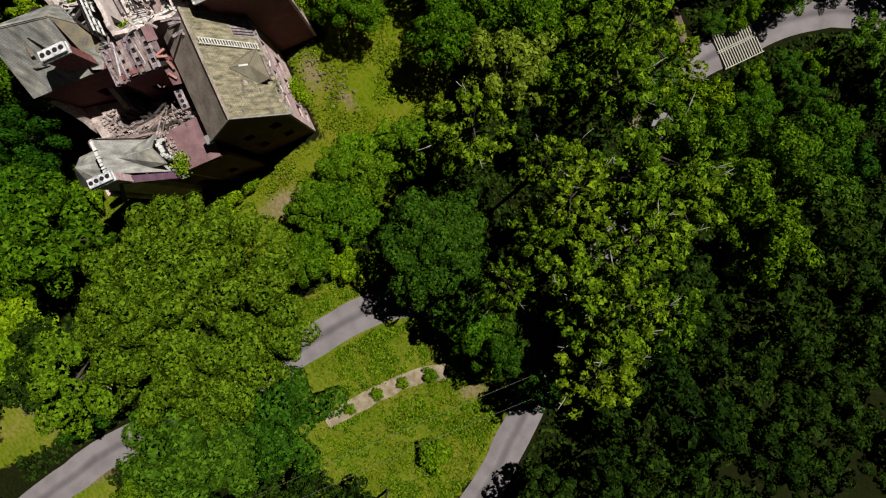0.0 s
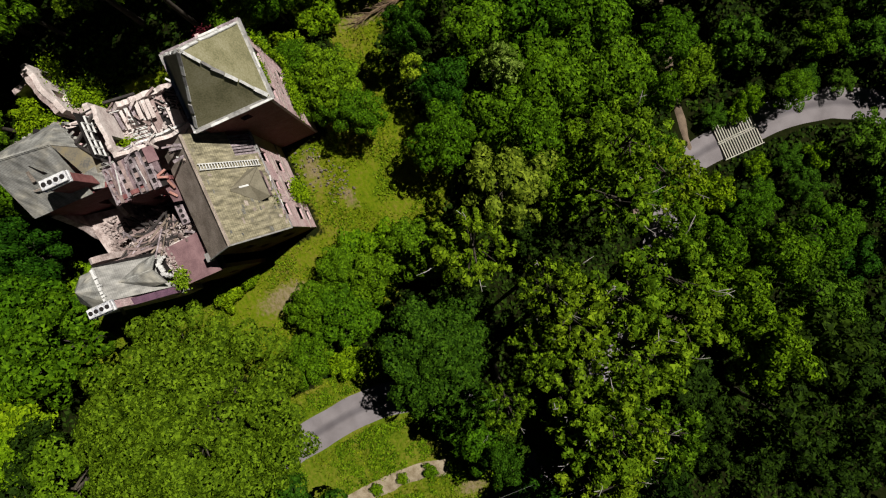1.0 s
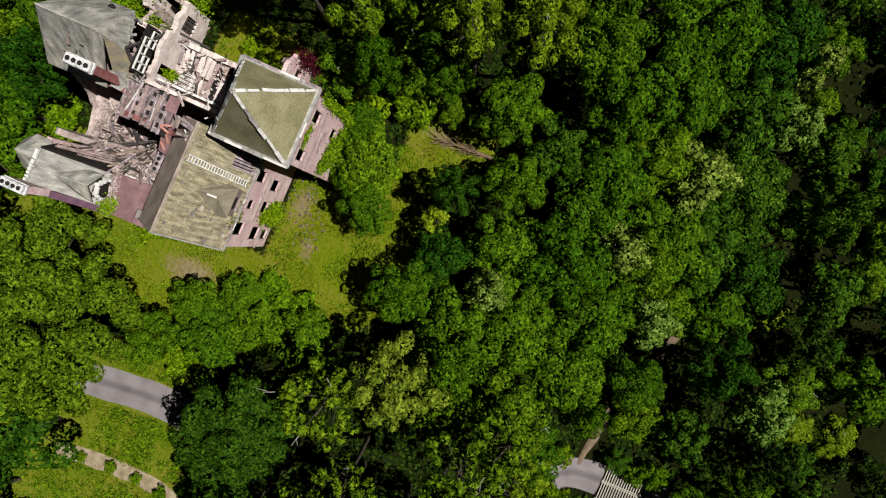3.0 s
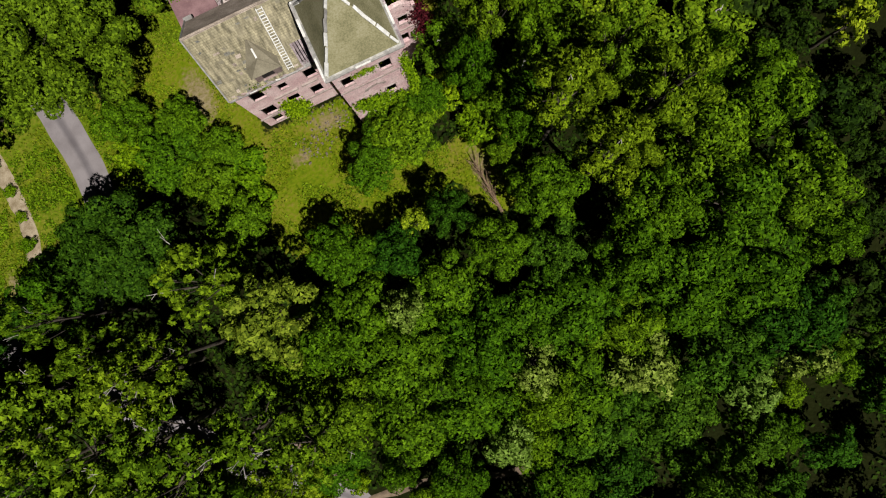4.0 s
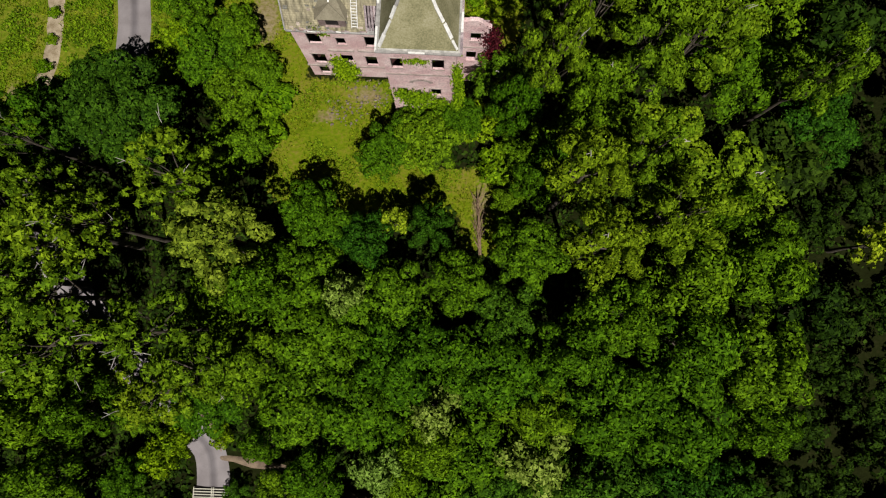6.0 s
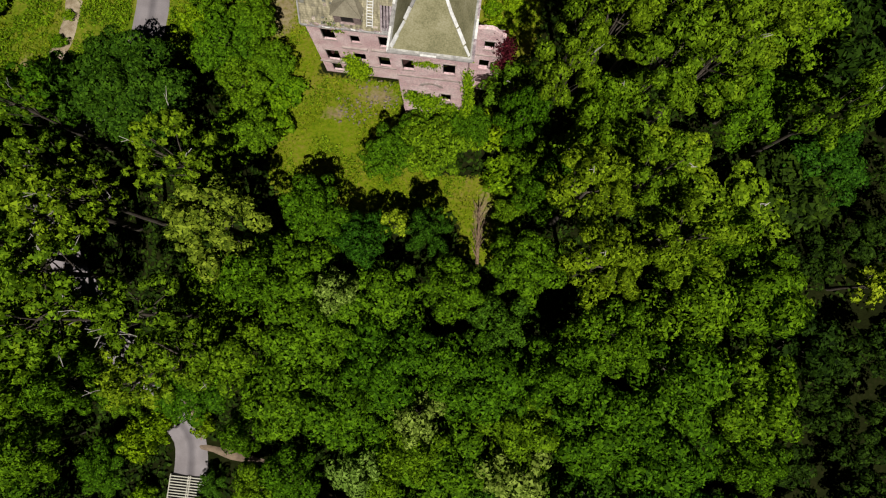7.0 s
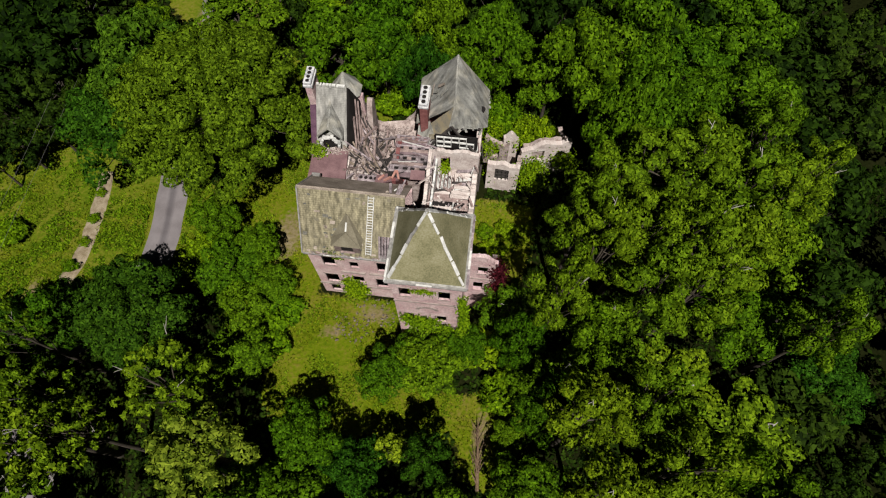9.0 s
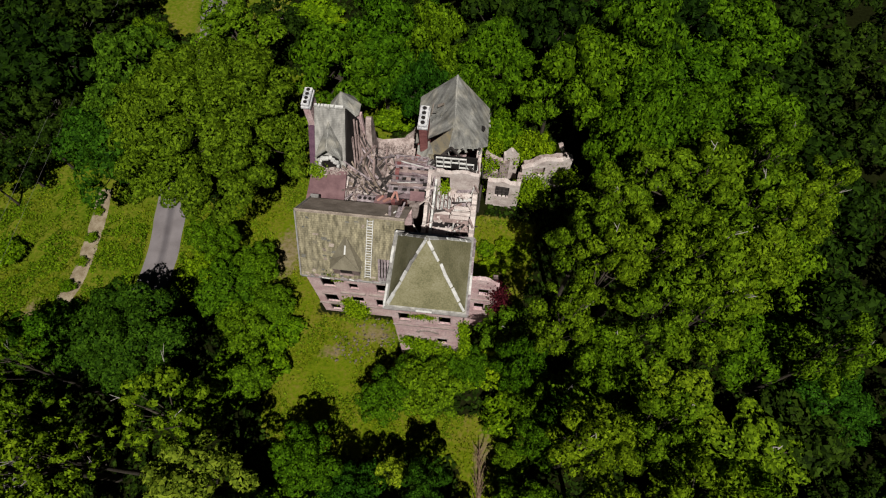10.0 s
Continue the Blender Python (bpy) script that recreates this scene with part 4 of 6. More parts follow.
def court():
    """The roofless middle: plastered wall stubs, tilted floors, joists and fallen frames."""
    rnd = random.Random(11)
    for p, q, tops, th, mat, holes in (
            ((7.0, 7.2), (7.0, 19.4), (14.4, 13.8, 14.4, 13.6, 14.8), 0.5, PLASTER, [(2, 3, 10.4, 12.2), (6, 7, 10.4, 12.2)]),
            ((1.85, 15.9), (1.85, 8.6), (15.9, 15.3, 15.0, 15.4), 0.35, PLASTER, []),
            ((2.55, 15.5), (2.55, 8.6), (14.5, 14.9, 14.2), 0.2, WHITE, []),
            ((7.0, 16.0), (1.85, 16.0), (16.0, 16.3, 15.8), 0.4, PLASTER, [(2.95, 3.95, 12.7, 15.3)]),
            ((-1.6, 17.9), (-1.6, 12.4), (14.7, 15.0, 14.9), 0.4, SHADED_WALL, [(1.5, 2.4, 9, 11)]),
            ((1.8, 17.9), (-1.6, 17.9), (14.5, 14.6), 0.4, RUBBLE_STONE, []),
            ((2.0, 20.6), (-1.6, 20.6), (12.0, 10.6, 9.2), 0.5, RUBBLE_STONE, []),
            ((0.2, 25.2), (-5.6, 24.0), (13.0, 9.6, 7.8, 7.6, 8.6), 0.6, RUBBLE_STONE, [(2.6, 3.7, 3.5, 6.0)])):
        bm = bmesh.new()
        wall(bm, p, q, -1, tops, th, holes)
        part("ruined_wall", bm, mat, mansion, "broken wall with a ragged top")
    for pts, mat, name in (
            ([(2.2, 12.6, 12.7), (6.6, 12.6, 12.6), (6.6, 15.9, 12.6), (2.2, 15.9, 12.7)], PLASTER, "upper_floor"),
            ([(2.2, 7.3, 13.5), (6.6, 7.3, 13.4), (6.6, 12.4, 13.1), (2.2, 12.4, 13.2)], TIMBER, "upper_floor"),
            ([(0.3, 12.5, 15.3), (1.75, 12.5, 15.4), (1.75, 13.4, 15.75), (0.3, 13.4, 15.7)], MAUVE, "fallen_roof"),
            ([(-3.6, 12.5, 13.6), (-1.0, 12.5, 14.9), (-1.0, 13.3, 15.1), (-3.4, 13.5, 13.8)], MAUVE, "fallen_roof"),
            ([(-6.7, 12.5, 12.3), (-4.4, 12.5, 11.2), (-4.0, 16.8, 9.6), (-6.6, 16.8, 12.0)], PLASTER, "fallen_ceiling"),
            ([(-6.5, 16.7, 12.0), (-4.0, 16.7, 9.6), (-3.6, 21.2, 8.2), (-6.3, 21.2, 11.2)], RUBBLE_STONE, "collapsed_floor"),
            ([(-5.6, 12.6, 7.4), (-1.7, 12.6, 7.2), (-1.7, 19.6, 6.9), (-5.6, 19.6, 6.6)], RUBBLE_STONE, "collapsed_floor"),
            ([(-5.4, 19.6, 6.6), (-0.4, 19.6, 6.8), (0.2, 24.6, 9.0), (-5.2, 23.8, 8.6)], RUBBLE_STONE, "collapsed_floor")):
        bm = bmesh.new()
        slab(bm, pts, 0.2)
        part(name, bm, mat, mansion)
    # fallen storey: bleached boarding in long tilted bands, pierced by rows of small square openings
    for i in range(4):
        y, z = 12.75 + i * 1.3, 15.25 - i * 0.12
        x0, x1 = -2.0 + 0.1 * i + rnd.uniform(-0.2, 0.2), 1.8
        bm = bmesh.new()
        slab(bm, [(x0, y, z - 0.15), (x1, y, z - 0.1), (x1, y + 1.3, z - 0.1), (x0, y + 1.3, z - 0.15)], 0.12)
        # three decks are near-black, the shade of the openings put into them
        part("floor_deck", bm, DARK if i < 3 else MAUVE, mansion, "deck under the fallen boards, near-black where it stands for shade in the openings")
        for k in range(3):
            w = rnd.uniform(0.22, 0.36)
            yy, zz = y + 0.1 + 0.26 * k, z + 0.02 + 0.03 * k
            xa = x0 + rnd.choice((0, 0, 0.3, 0.9))
            bm = bmesh.new()
            beam(bm, (xa, yy, zz), (x1 - rnd.choice((0, 0, 0.4)), yy + rnd.uniform(-0.06, 0.06), zz + 0.08), w, 0.07, rnd.uniform(-10, 4))
            part("floor_board", bm, rnd.choice((LILAC, PURPLE_BOARD, LILAC, PURPLE_BOARD, TIMBER)), mansion)
        # pierced band: piers between openings
        x = x0 + 0.1
        while x < x1 - 0.3:
            w = rnd.uniform(0.25, 0.55)
            bm = bmesh.new()
            box(bm, (x, y + 0.8, z - 0.1), (min(x + w, x1), y + 1.14, z + 0.16 + rnd.uniform(-0.04, 0.04)), None, 0.015)
            part("pier", bm, rnd.choice((LILAC, LILAC, TIMBER)), mansion)
            x += w + rnd.uniform(0.34, 0.52)
        bm = bmesh.new()
        beam(bm, (x0, y + 1.22, z + 0.06), (x1, y + 1.2, z + 0.1), 0.15, 0.12)
        part("rail", bm, LILAC, mansion)
    for k in range(10):
        c = Vector((rnd.uniform(-1.8, 1.5), rnd.uniform(12.9, 17.6), 0))
        c.z = 15.42 - (c.y - 12.75) * 0.09
        d = Vector((rnd.gauss(1, 0.2), rnd.gauss(0, 0.35), 0.02)).normalized() * rnd.uniform(0.5, 1.3)
        bm = bmesh.new()
        beam(bm, c - d, c + d, rnd.uniform(0.08, 0.2), 0.08, rnd.uniform(-20, 20))
        part("loose_board", bm, rnd.choice((LILAC, TIMBER, WHITE, DARKWOOD)), mansion)
    for x in (-1.2, 0.5, 2.0):
        bm = bmesh.new()
        beam(bm, (x - 0.3, 12.8, 14.95), (x - 0.3 + rnd.uniform(-0.2, 0.2), 17.9, 14.6), 0.16, 0.24)
        part("joist", bm, TIMBER, mansion)
    # stud partitions of the open rooms
    for y, xs in ((14.1, [3.6 + 0.3 * i for i in range(9)]), (10.6, [4.9 + 0.26 * i for i in range(8)])):
        for x in xs:
            bm = bmesh.new()
            beam(bm, (x - 0.4, y, 12.6), (x - 0.4 + rnd.uniform(-0.25, 0.25), y + rnd.uniform(-0.6, 0.3), 12.8 + rnd.uniform(0.6, 1.6)), 0.1, 0.12)
            part("stud", bm, WHITE if rnd.random() < 0.6 else TIMBER, mansion)
        bm = bmesh.new()
        beam(bm, (xs[0] - 0.5, y - 0.4, 13.2), (xs[-1] - 0.1, y - 0.2, 13.3), 0.18, 0.2)
        part("sole_plate", bm, DARKWOOD, mansion)
    for i in range(6):
        bm = bmesh.new()
        beam(bm, (4.8 + rnd.uniform(-0.3, 0.2), 12.7 + i * 0.5, 13.0 + 0.05 * i), (6.8, 12.5 + i * 0.52, 13.9), 0.3, 0.06, rnd.uniform(-15, 15))
        part("lath_panel", bm, rnd.choice((PLASTER, WHITE, LILAC)), mansion)
    for i in range(9):
        bm = bmesh.new()
        a = rnd.uniform(0, 3.14)
        c = Vector((3.9 + rnd.uniform(-0.7, 1.2), 9.2 + rnd.uniform(-1.3, 1.3), 13.75))
        d = Vector((math.cos(a), math.sin(a), rnd.uniform(-0.1, 0.25))) * rnd.uniform(0.8, 1.5)
        beam(bm, c - d, c + d, 0.12, 0.14)
        part("joist", bm, rnd.choice((TIMBER, DARKWOOD, LILAC)), mansion)


court()


def torn_edges():
    """Splintered boards along the broken edges of roofs and rooms."""
    rnd = random.Random(52)
    for n, x0, x1, y0, y1, z0, z1, ang, ln, mats in (
            (9, 2.4, 6.7, 7.5, 8.6, 13.7, 15.0, 0.3, 1.0, (PLASTER, PLASTER, DARKWOOD, LILAC)),
            (14, -1.6, 0.5, 8.9, 10.4, 16.6, 18.2, 1.5, 0.8, (LILAC, WHITE, TIMBER, BROWN_FELT)),
            (16, 6.3, 7.1, 8.5, 18.5, 13.8, 14.6, 1.5, 0.9, (PLASTER, TIMBER, WHITE)),
            (9, 1.6, 2.5, 8.8, 15.8, 15.0, 15.6, 1.5, 1.1, (LILAC, LILAC, PLASTER)),
            (14, 1.4, 3.2, 16.5, 17.8, 14.6, 15.6, 0.9, 0.7, (FELT, LEAD, DARKWOOD, LILAC)),
            (12, 3.0, 6.6, 10.0, 14.5, 13.3, 13.7, 0.0, 1.0, (DARKWOOD, PLASTER, TIMBER))):
        for _ in range(n):
            c = Vector((rnd.uniform(x0, x1), rnd.uniform(y0, y1), rnd.uniform(z0, z1)))
            a = rnd.gauss(ang, 0.45)
            d = Vector((math.cos(a), math.sin(a), rnd.uniform(-0.2, 0.2))) * ln * rnd.uniform(0.4, 1.0)
            bm = bmesh.new()
            beam(bm, c - d, c + d, rnd.uniform(0.07, 0.26), rnd.uniform(0.05, 0.12), rnd.uniform(-35, 35))
            part("splintered_board", bm, rnd.choice(mats), mansion)
    # dark plates for the shade of floor gaps, and plaster panels fallen across them
    for x0, y0, x1, y1, z in ((2.7, 10.9, 6.0, 11.5, 13.3), (3.4, 8.5, 6.4, 9.3, 13.55), (2.6, 13.0, 4.6, 13.5, 12.78), (5.6, 11.9, 6.5, 12.6, 13.3)):
        part("floor_gap", box_bm((x0, y0, z - 0.05), (x1, y1, z)), DARK, mansion, "near-black plate for the shade of a gap in the floor")
    for x0, y0, x1, y1, z in ((2.5, 7.6, 3.7, 8.5, 14.1), (4.7, 7.6, 6.6, 8.6, 14.2), (4.6, 11.6, 6.5, 12.0, 14.0), (4.4, 12.2, 6.4, 12.55, 14.0), (4.5, 12.8, 6.5, 13.2, 14.05), (2.8, 9.5, 4.6, 10.6, 13.8)):
        bm = bmesh.new()
        box(bm, (x0, y0, -0.05), (x1, y1, 0.05), Matrix.Translation((0, 0, z)) @ pose(0, 0, 0, 0, rnd.uniform(-2, 2), rnd.uniform(-1.5, 1.5)), 0.02)
        part("plaster_panel", bm, PLASTER, mansion, "fallen pale plaster panel")
    for i in range(7):
        x = 4.3 + i * 0.32
        bm = bmesh.new()
        beam(bm, (x, 9.4, 13.5), (x + rnd.uniform(-0.12, 0.12), 9.7, 14.5), 0.1, 0.12)
        part("stud", bm, DARKWOOD, mansion)
    # sheet behind the lights, coloured as the shade under the roof
    part("gable_shadow", box_bm((2.3, 17.1, 14.6), (6.7, 17.2, 16.9)), DARK, mansion, "near-black backing sheet for the shade behind the open gable")
    # lath strips hanging in the open room
    for i in range(13):
        bm = bmesh.new()
        x = 2.85 + i * 0.13
        beam(bm, (x, 13.0 + rnd.uniform(-0.2, 0.1), 13.2), (x + rnd.uniform(-0.05, 0.05), 14.6 + rnd.uniform(-0.3, 0.2), 13.8), 0.06, 0.05)
        part("lath", bm, WHITE if i % 3 else TIMBER, mansion)


torn_edges()


def fallen_frame(x, y, z, w, h, turn, tilt):
    """A dormer's nested window frame lying on the heap."""
    f = thing("fallen_window_frame", x, y, z, "weathered timber window frame fallen on the rubble", "window frame", "fallen frames")
    m = pose(x, y, z, tilt, 0, turn)
    for k, s in enumerate((1.0, 0.72)):
        a, b = w / 2 * s, h / 2 * s
        zz = 0.1 * (1 - k)
        for p, q in (((-a, -b), (a, -b)), ((a, -b), (a, b)), ((a, b), (-a, b)), ((-a, b), (-a, -b))):
            bm = bmesh.new()
            beam(bm, m @ Vector((*p, zz)), m @ Vector((*q, zz)), 0.14, 0.16)
            part("frame_bar", bm, DARKWOOD if k else TIMBER, f)


fallen_frame(-2.6, 21.7, 8.1, 1.7, 1.3, 12, 14)
fallen_frame(-4.6, 21.6, 8.0, 1.8, 2.2, -12, 16)


def fallen_timbers():
    """Loose beams and boards heaped in the court, each lying on what fell before it."""
    rnd = random.Random(23)
    for i in range(120):
        x, y = rnd.uniform(-6.2, -1.6), rnd.uniform(13.4, 21.0)
        x = min(x, rnd.uniform(-6.4, -1.6))
        z = (9.3 + (-3.8 - x) / 2.7 * 3.0 if x < -3.7 else 7.6) + rnd.uniform(0.1, 0.9)
        a, ln = math.atan2(y - 15.6, x + 3.4) + rnd.gauss(0, 0.5), rnd.uniform(1.0, 3.8)
        d = Vector((math.cos(a), math.sin(a), -0.9 * math.cos(a) if x < -3.6 else rnd.uniform(-0.25, 0.35))) * ln / 2
        bm = bmesh.new()
        beam(bm, Vector((x, y, z)) - d, Vector((x, y, z)) + d, rnd.uniform(0.1, 0.26), rnd.uniform(0.08, 0.2), rnd.uniform(-30, 30))
        tagged(part("fallen_timber", bm, rnd.choice((TIMBER, TIMBER, LILAC, DARKWOOD, DARKWOOD, OLD_TIMBER))), "weathered loose timber lying in the ruined court", "beam", "timbers in the court")
    for p, q in (((-0.8, 12.3, 15.5), (-1.1, 13.2, 15.6)), ((-1.5, 12.3, 15.45), (-1.2, 13.2, 15.6)), ((-2.4, 12.5, 14.6), (-1.7, 12.6, 15.2)), ((-3.1, 12.8, 14.1), (-2.5, 13.2, 14.5))):
        bm = bmesh.new()
        beam(bm, p, q, 0.2, 0.2)
        tagged(part("brick_fragment", bm, ORANGE), "raw red fragment of fallen brickwork", "rubble", "brick fragments")


fallen_timbers()


def rubble(name, boxes, count, size, material, label, seed):
    """Heaps of broken blocks, too many to count."""
    rnd = random.Random(seed)
    bm = bmesh.new()
    for _ in range(count):
        x0, y0, z0, x1, y1, z1 = rnd.choice(boxes)
        s = rnd.uniform(0.4, 1.0) * size
        m = pose(rnd.uniform(x0, x1), rnd.uniform(y0, y1), rnd.uniform(z0, z1), rnd.uniform(0, 90), rnd.uniform(0, 90), rnd.uniform(0, 90))
        box(bm, (-s / 2, -s / 3, -s / 4), (s / 2, s / 3, s / 4), m)
    return tagged(part(name, bm, material), label, "rubble", kind="stuff")


rubble("court_rubble", [(-5.4, 13, 7.2, -1.8, 19.6, 7.8), (-5.2, 19.6, 6.8, -0.6, 22, 7.4), (-7.2, 15.6, 8.3, -5.0, 17.4, 9.2), (-5.2, 22, 7.9, -1, 23.6, 8.6)], 900, 0.42, RUBBLE_STONE, "broken masonry and plaster heaped in the court", 3)
rubble("wing_rubble", [(-10.2, 15.8, 12.9, -6.8, 16.7, 13.5), (-6.9, 12.8, 12.0, -5.2, 16.4, 12.5), (-6.3, 16.8, 11.6, -4.8, 20.8, 11.2)], 420, 0.3, RUBBLE_STONE, "broken pale masonry fallen along the wing", 6)
rubble("floor_rubble", [(2.3, 7.5, 13.25, 6.5, 12, 13.55), (2.4, 13, 12.65, 6.5, 15.8, 12.9)], 170, 0.32, PLASTER, "fallen plaster on the open floors", 4)
rubble("forecourt_rubble", [(-6, 1.2, 0.0, -0.8, 4.6, 0.35), (-8, -1, 0.0, -3, 2, 0.15)], 120, 0.3, OLD_STONE, "scattered stones on the ground before the wall", 5)


def east_ruins():
    r = thing("ruined_outbuilding", 12, 20, 0, "low roofless stone walls overgrown with creeper beside the mansion", "ruin")
    for p, q, tops, mat, holes in (
            ((8.0, 21.2), (11.9, 20.9), (5.8, 6.0, 5.4), PLASTER, [(1.0, 2.7, 2.6, 5.0)]),
            ((11.9, 20.9), (12.2, 23.0), (5.4, 4.6, 5.6), RUBBLE_STONE, []),
            ((12.0, 23.2), (17.9, 24.8), (5.6, 6.6, 6.8, 6.4), PLASTER, [(1.3, 2.9, 3.2, 5.6)]),
            ((17.9, 24.8), (16.9, 28.5), (6.6, 5.0, 4.4), RUBBLE_STONE, []),
            ((12.2, 23.9), (17.6, 25.3), (5.8, 6.6, 6.4, 6.2), RUBBLE_STONE, []),
            ((9.7, 24.7), (11.6, 25.0), (6.2, 7.0, 5.6), PLASTER, []),
            ((7.4, 25.0), (10.4, 24.4), (6.0, 4.8, 5.4), RUBBLE_STONE, [(1.2, 2.0, 2, 4)])):
        bm = bmesh.new()
        wall(bm, p, q, -1, tops, 0.6, holes)
        part("wall", bm, mat, r)
    bm = bmesh.new()
    # dark sheet filling the window behind the bars
    box(bm, (8.95, 21.3, 2.5), (10.75, 21.36, 5.1))
    for i in range(3):
        box(bm, (9.35 + i * 0.5, 21.08, 2.6), (9.47 + i * 0.5, 21.2, 5.0))
    for z in (3.1, 3.8, 4.5):
        box(bm, (9.0, 21.1, z), (10.7, 21.18, z + 0.12))
    part("window_lattice", bm, DARKWOOD, r, "dark lattice in a window, backed by a dark sheet")
    bm = bmesh.new()
    wall(bm, (6.86, 4.95), (10.0, 4.95), -1, (14.3, 14.8, 13.6), 0.4, [(1.2, 2.2, 10.6, 12.5), (0.9, 1.9, 6.0, 8.2)])
    wall(bm, (10.0, 5.35), (10.0, 8.2), -1, (13.0, 11.0, 8.5), 0.5)
    east = part("east_wing_wall", bm, BRICK, mansion, "surviving brick wall of the lost east wing")
    window_set(east, 6.86 + 1.7, 4.95, 10.6, 12.5, 1.0)
    bm = bmesh.new()
    box(bm, (6.9, 4.85, 9.3), (10.05, 4.94, 9.5))
    part("string_course", bm, TRIM, east)


east_ruins()


# ---- trees ----
def unit(v):
    return v / (np.linalg.norm(v, axis=-1, keepdims=True) + 1e-9)


def leaf_quads(p, o, sz, rnd, wide=0.55):
    """Folded leaf blades at the points p, facing o."""
    a = unit(np.cross(o, rnd.normal(size=o.shape)))
    b = np.cross(o, a)
    fold = o * sz * 0.16
    return np.stack((p - a * sz, p + b * sz * wide - fold, p + a * sz, p - b * sz * wide - fold), axis=1)


def leaf_tris(p, o, sz, rnd):
    """Single pointed leaves at the points p, facing o."""
    a = unit(np.cross(o, rnd.normal(size=o.shape)))
    b = np.cross(o, a)
    return np.stack((p + a * sz * 1.15, p - a * sz * 0.6 + b * sz * 0.8, p - a * sz * 0.6 - b * sz * 0.8), axis=1)


def crown_mesh(name, radius, base, height, lobes, plates, leaves, leaf, seed, material, gap=0.0, lump=(0.24, 0.36)):
    """A crown of billowing leaf masses round a dome: each mass is a close shell of leaves, with loose sprays standing out of it.
    plates, leaves: how many in a square metre of a mass."""
    rnd = np.random.RandomState(seed)
    mid, half = (base + height) / 2, (height - base) / 2
    centres, sizes = [], []
    tries = 0
    while len(centres) < lobes and tries < lobes * 80:
        tries += 1
        v = unit(rnd.normal(size=3))
        if v[2] < -0.35:
            continue
        k = rnd.uniform(0.45, 0.9)
        c = np.array((v[0] * radius * k, v[1] * radius * k, mid + v[2] * half * rnd.uniform(0.5, 0.9)))
        s = rnd.uniform(*lump) * radius
        if centres and gap and min(np.hypot(*(c - o)[:2]) + 0.45 * abs(c[2] - o[2]) for o in centres) < gap * radius:
            continue
        centres.append(c), sizes.append(s)
    quads, tris = [], []
    for c, s in zip(centres, sizes):
        ax = unit(np.array((c[0], c[1], 0.0)) + rnd.normal(size=3) * np.array((1.2, 1.2, 0.1)) * 0.6)
        side = unit(np.cross((0, 0, 1), ax))
        ln, wd, tall = rnd.uniform(1.05, 1.4), rnd.uniform(0.75, 1.0), rnd.uniform(0.65, 0.85)
        area = 8.5 * s * s
        knots = unit(rnd.normal(size=(9, 3)))
        swell = rnd.uniform(-0.16, 0.3, 9)

        def shell(n, jitter):
            d = unit(rnd.normal(size=(int(n * 1.4), 3)))
            d = d[d[:, 2] > -0.3][:int(n)]
            near = np.exp(-6.5 * (1 - d @ knots.T))
            r = s * (1 + (near * swell).sum(1) + rnd.uniform(-jitter, jitter, len(d)))
            w = d[:, :1] * ax * ln + d[:, 1:2] * side * wd + d[:, 2:] * np.array((0, 0, tall))
            return c + w * r[:, None], unit(d[:, :1] * ax / ln + d[:, 1:2] * side / wd + d[:, 2:] * np.array((0, 0, 1.0)) / tall)
        p, o = shell(area * plates, 0.06)
        tris.append(leaf_tris(p, unit(o + rnd.normal(size=o.shape) * 0.3), 0.98 / math.sqrt(plates) * rnd.uniform(0.75, 1.3, (len(p), 1)), rnd))
        p, o = shell(area * leaves, 0.16)
        quads.append(leaf_quads(p + o * 0.08, unit(o + rnd.normal(size=o.shape) * 0.6 + np.array((0, 0, 0.25))), leaf * rnd.uniform(0.6, 1.35, (len(p), 1)), rnd))
    q, t = np.concatenate(quads), np.concatenate(tris)
    flat = t[:, 0]
    fit_r = radius / np.percentile(np.hypot(flat[:, 0], flat[:, 1]), 97)
    fit_z = (height - base) / (np.percentile(flat[:, 2], 99.5) - base)
    co = np.concatenate((q.reshape(-1, 3), t.reshape(-1, 3))) * np.array((fit_r, fit_r, 1))
    co[:, 2] = base + (co[:, 2] - base) * fit_z
    centres = [np.array((c[0] * fit_r, c[1] * fit_r, base + (c[2] - base) * fit_z)) for c in centres]
    n, k = len(q), len(t)
    me = bpy.data.meshes.new(name)
    me.vertices.add(len(co))
    me.vertices.foreach_set("co", co.astype(np.float32).ravel())
    me.loops.add(len(co))
    me.loops.foreach_set("vertex_index", np.arange(len(co), dtype=np.int32))
    me.polygons.add(n + k)
    me.polygons.foreach_set("loop_start", np.concatenate((np.arange(0, 4 * n, 4), 4 * n + np.arange(0, 3 * k, 3))).astype(np.int32))
    me.update(calc_edges=True)
    me.validate()
    me.materials.append(material)
    return me, centres


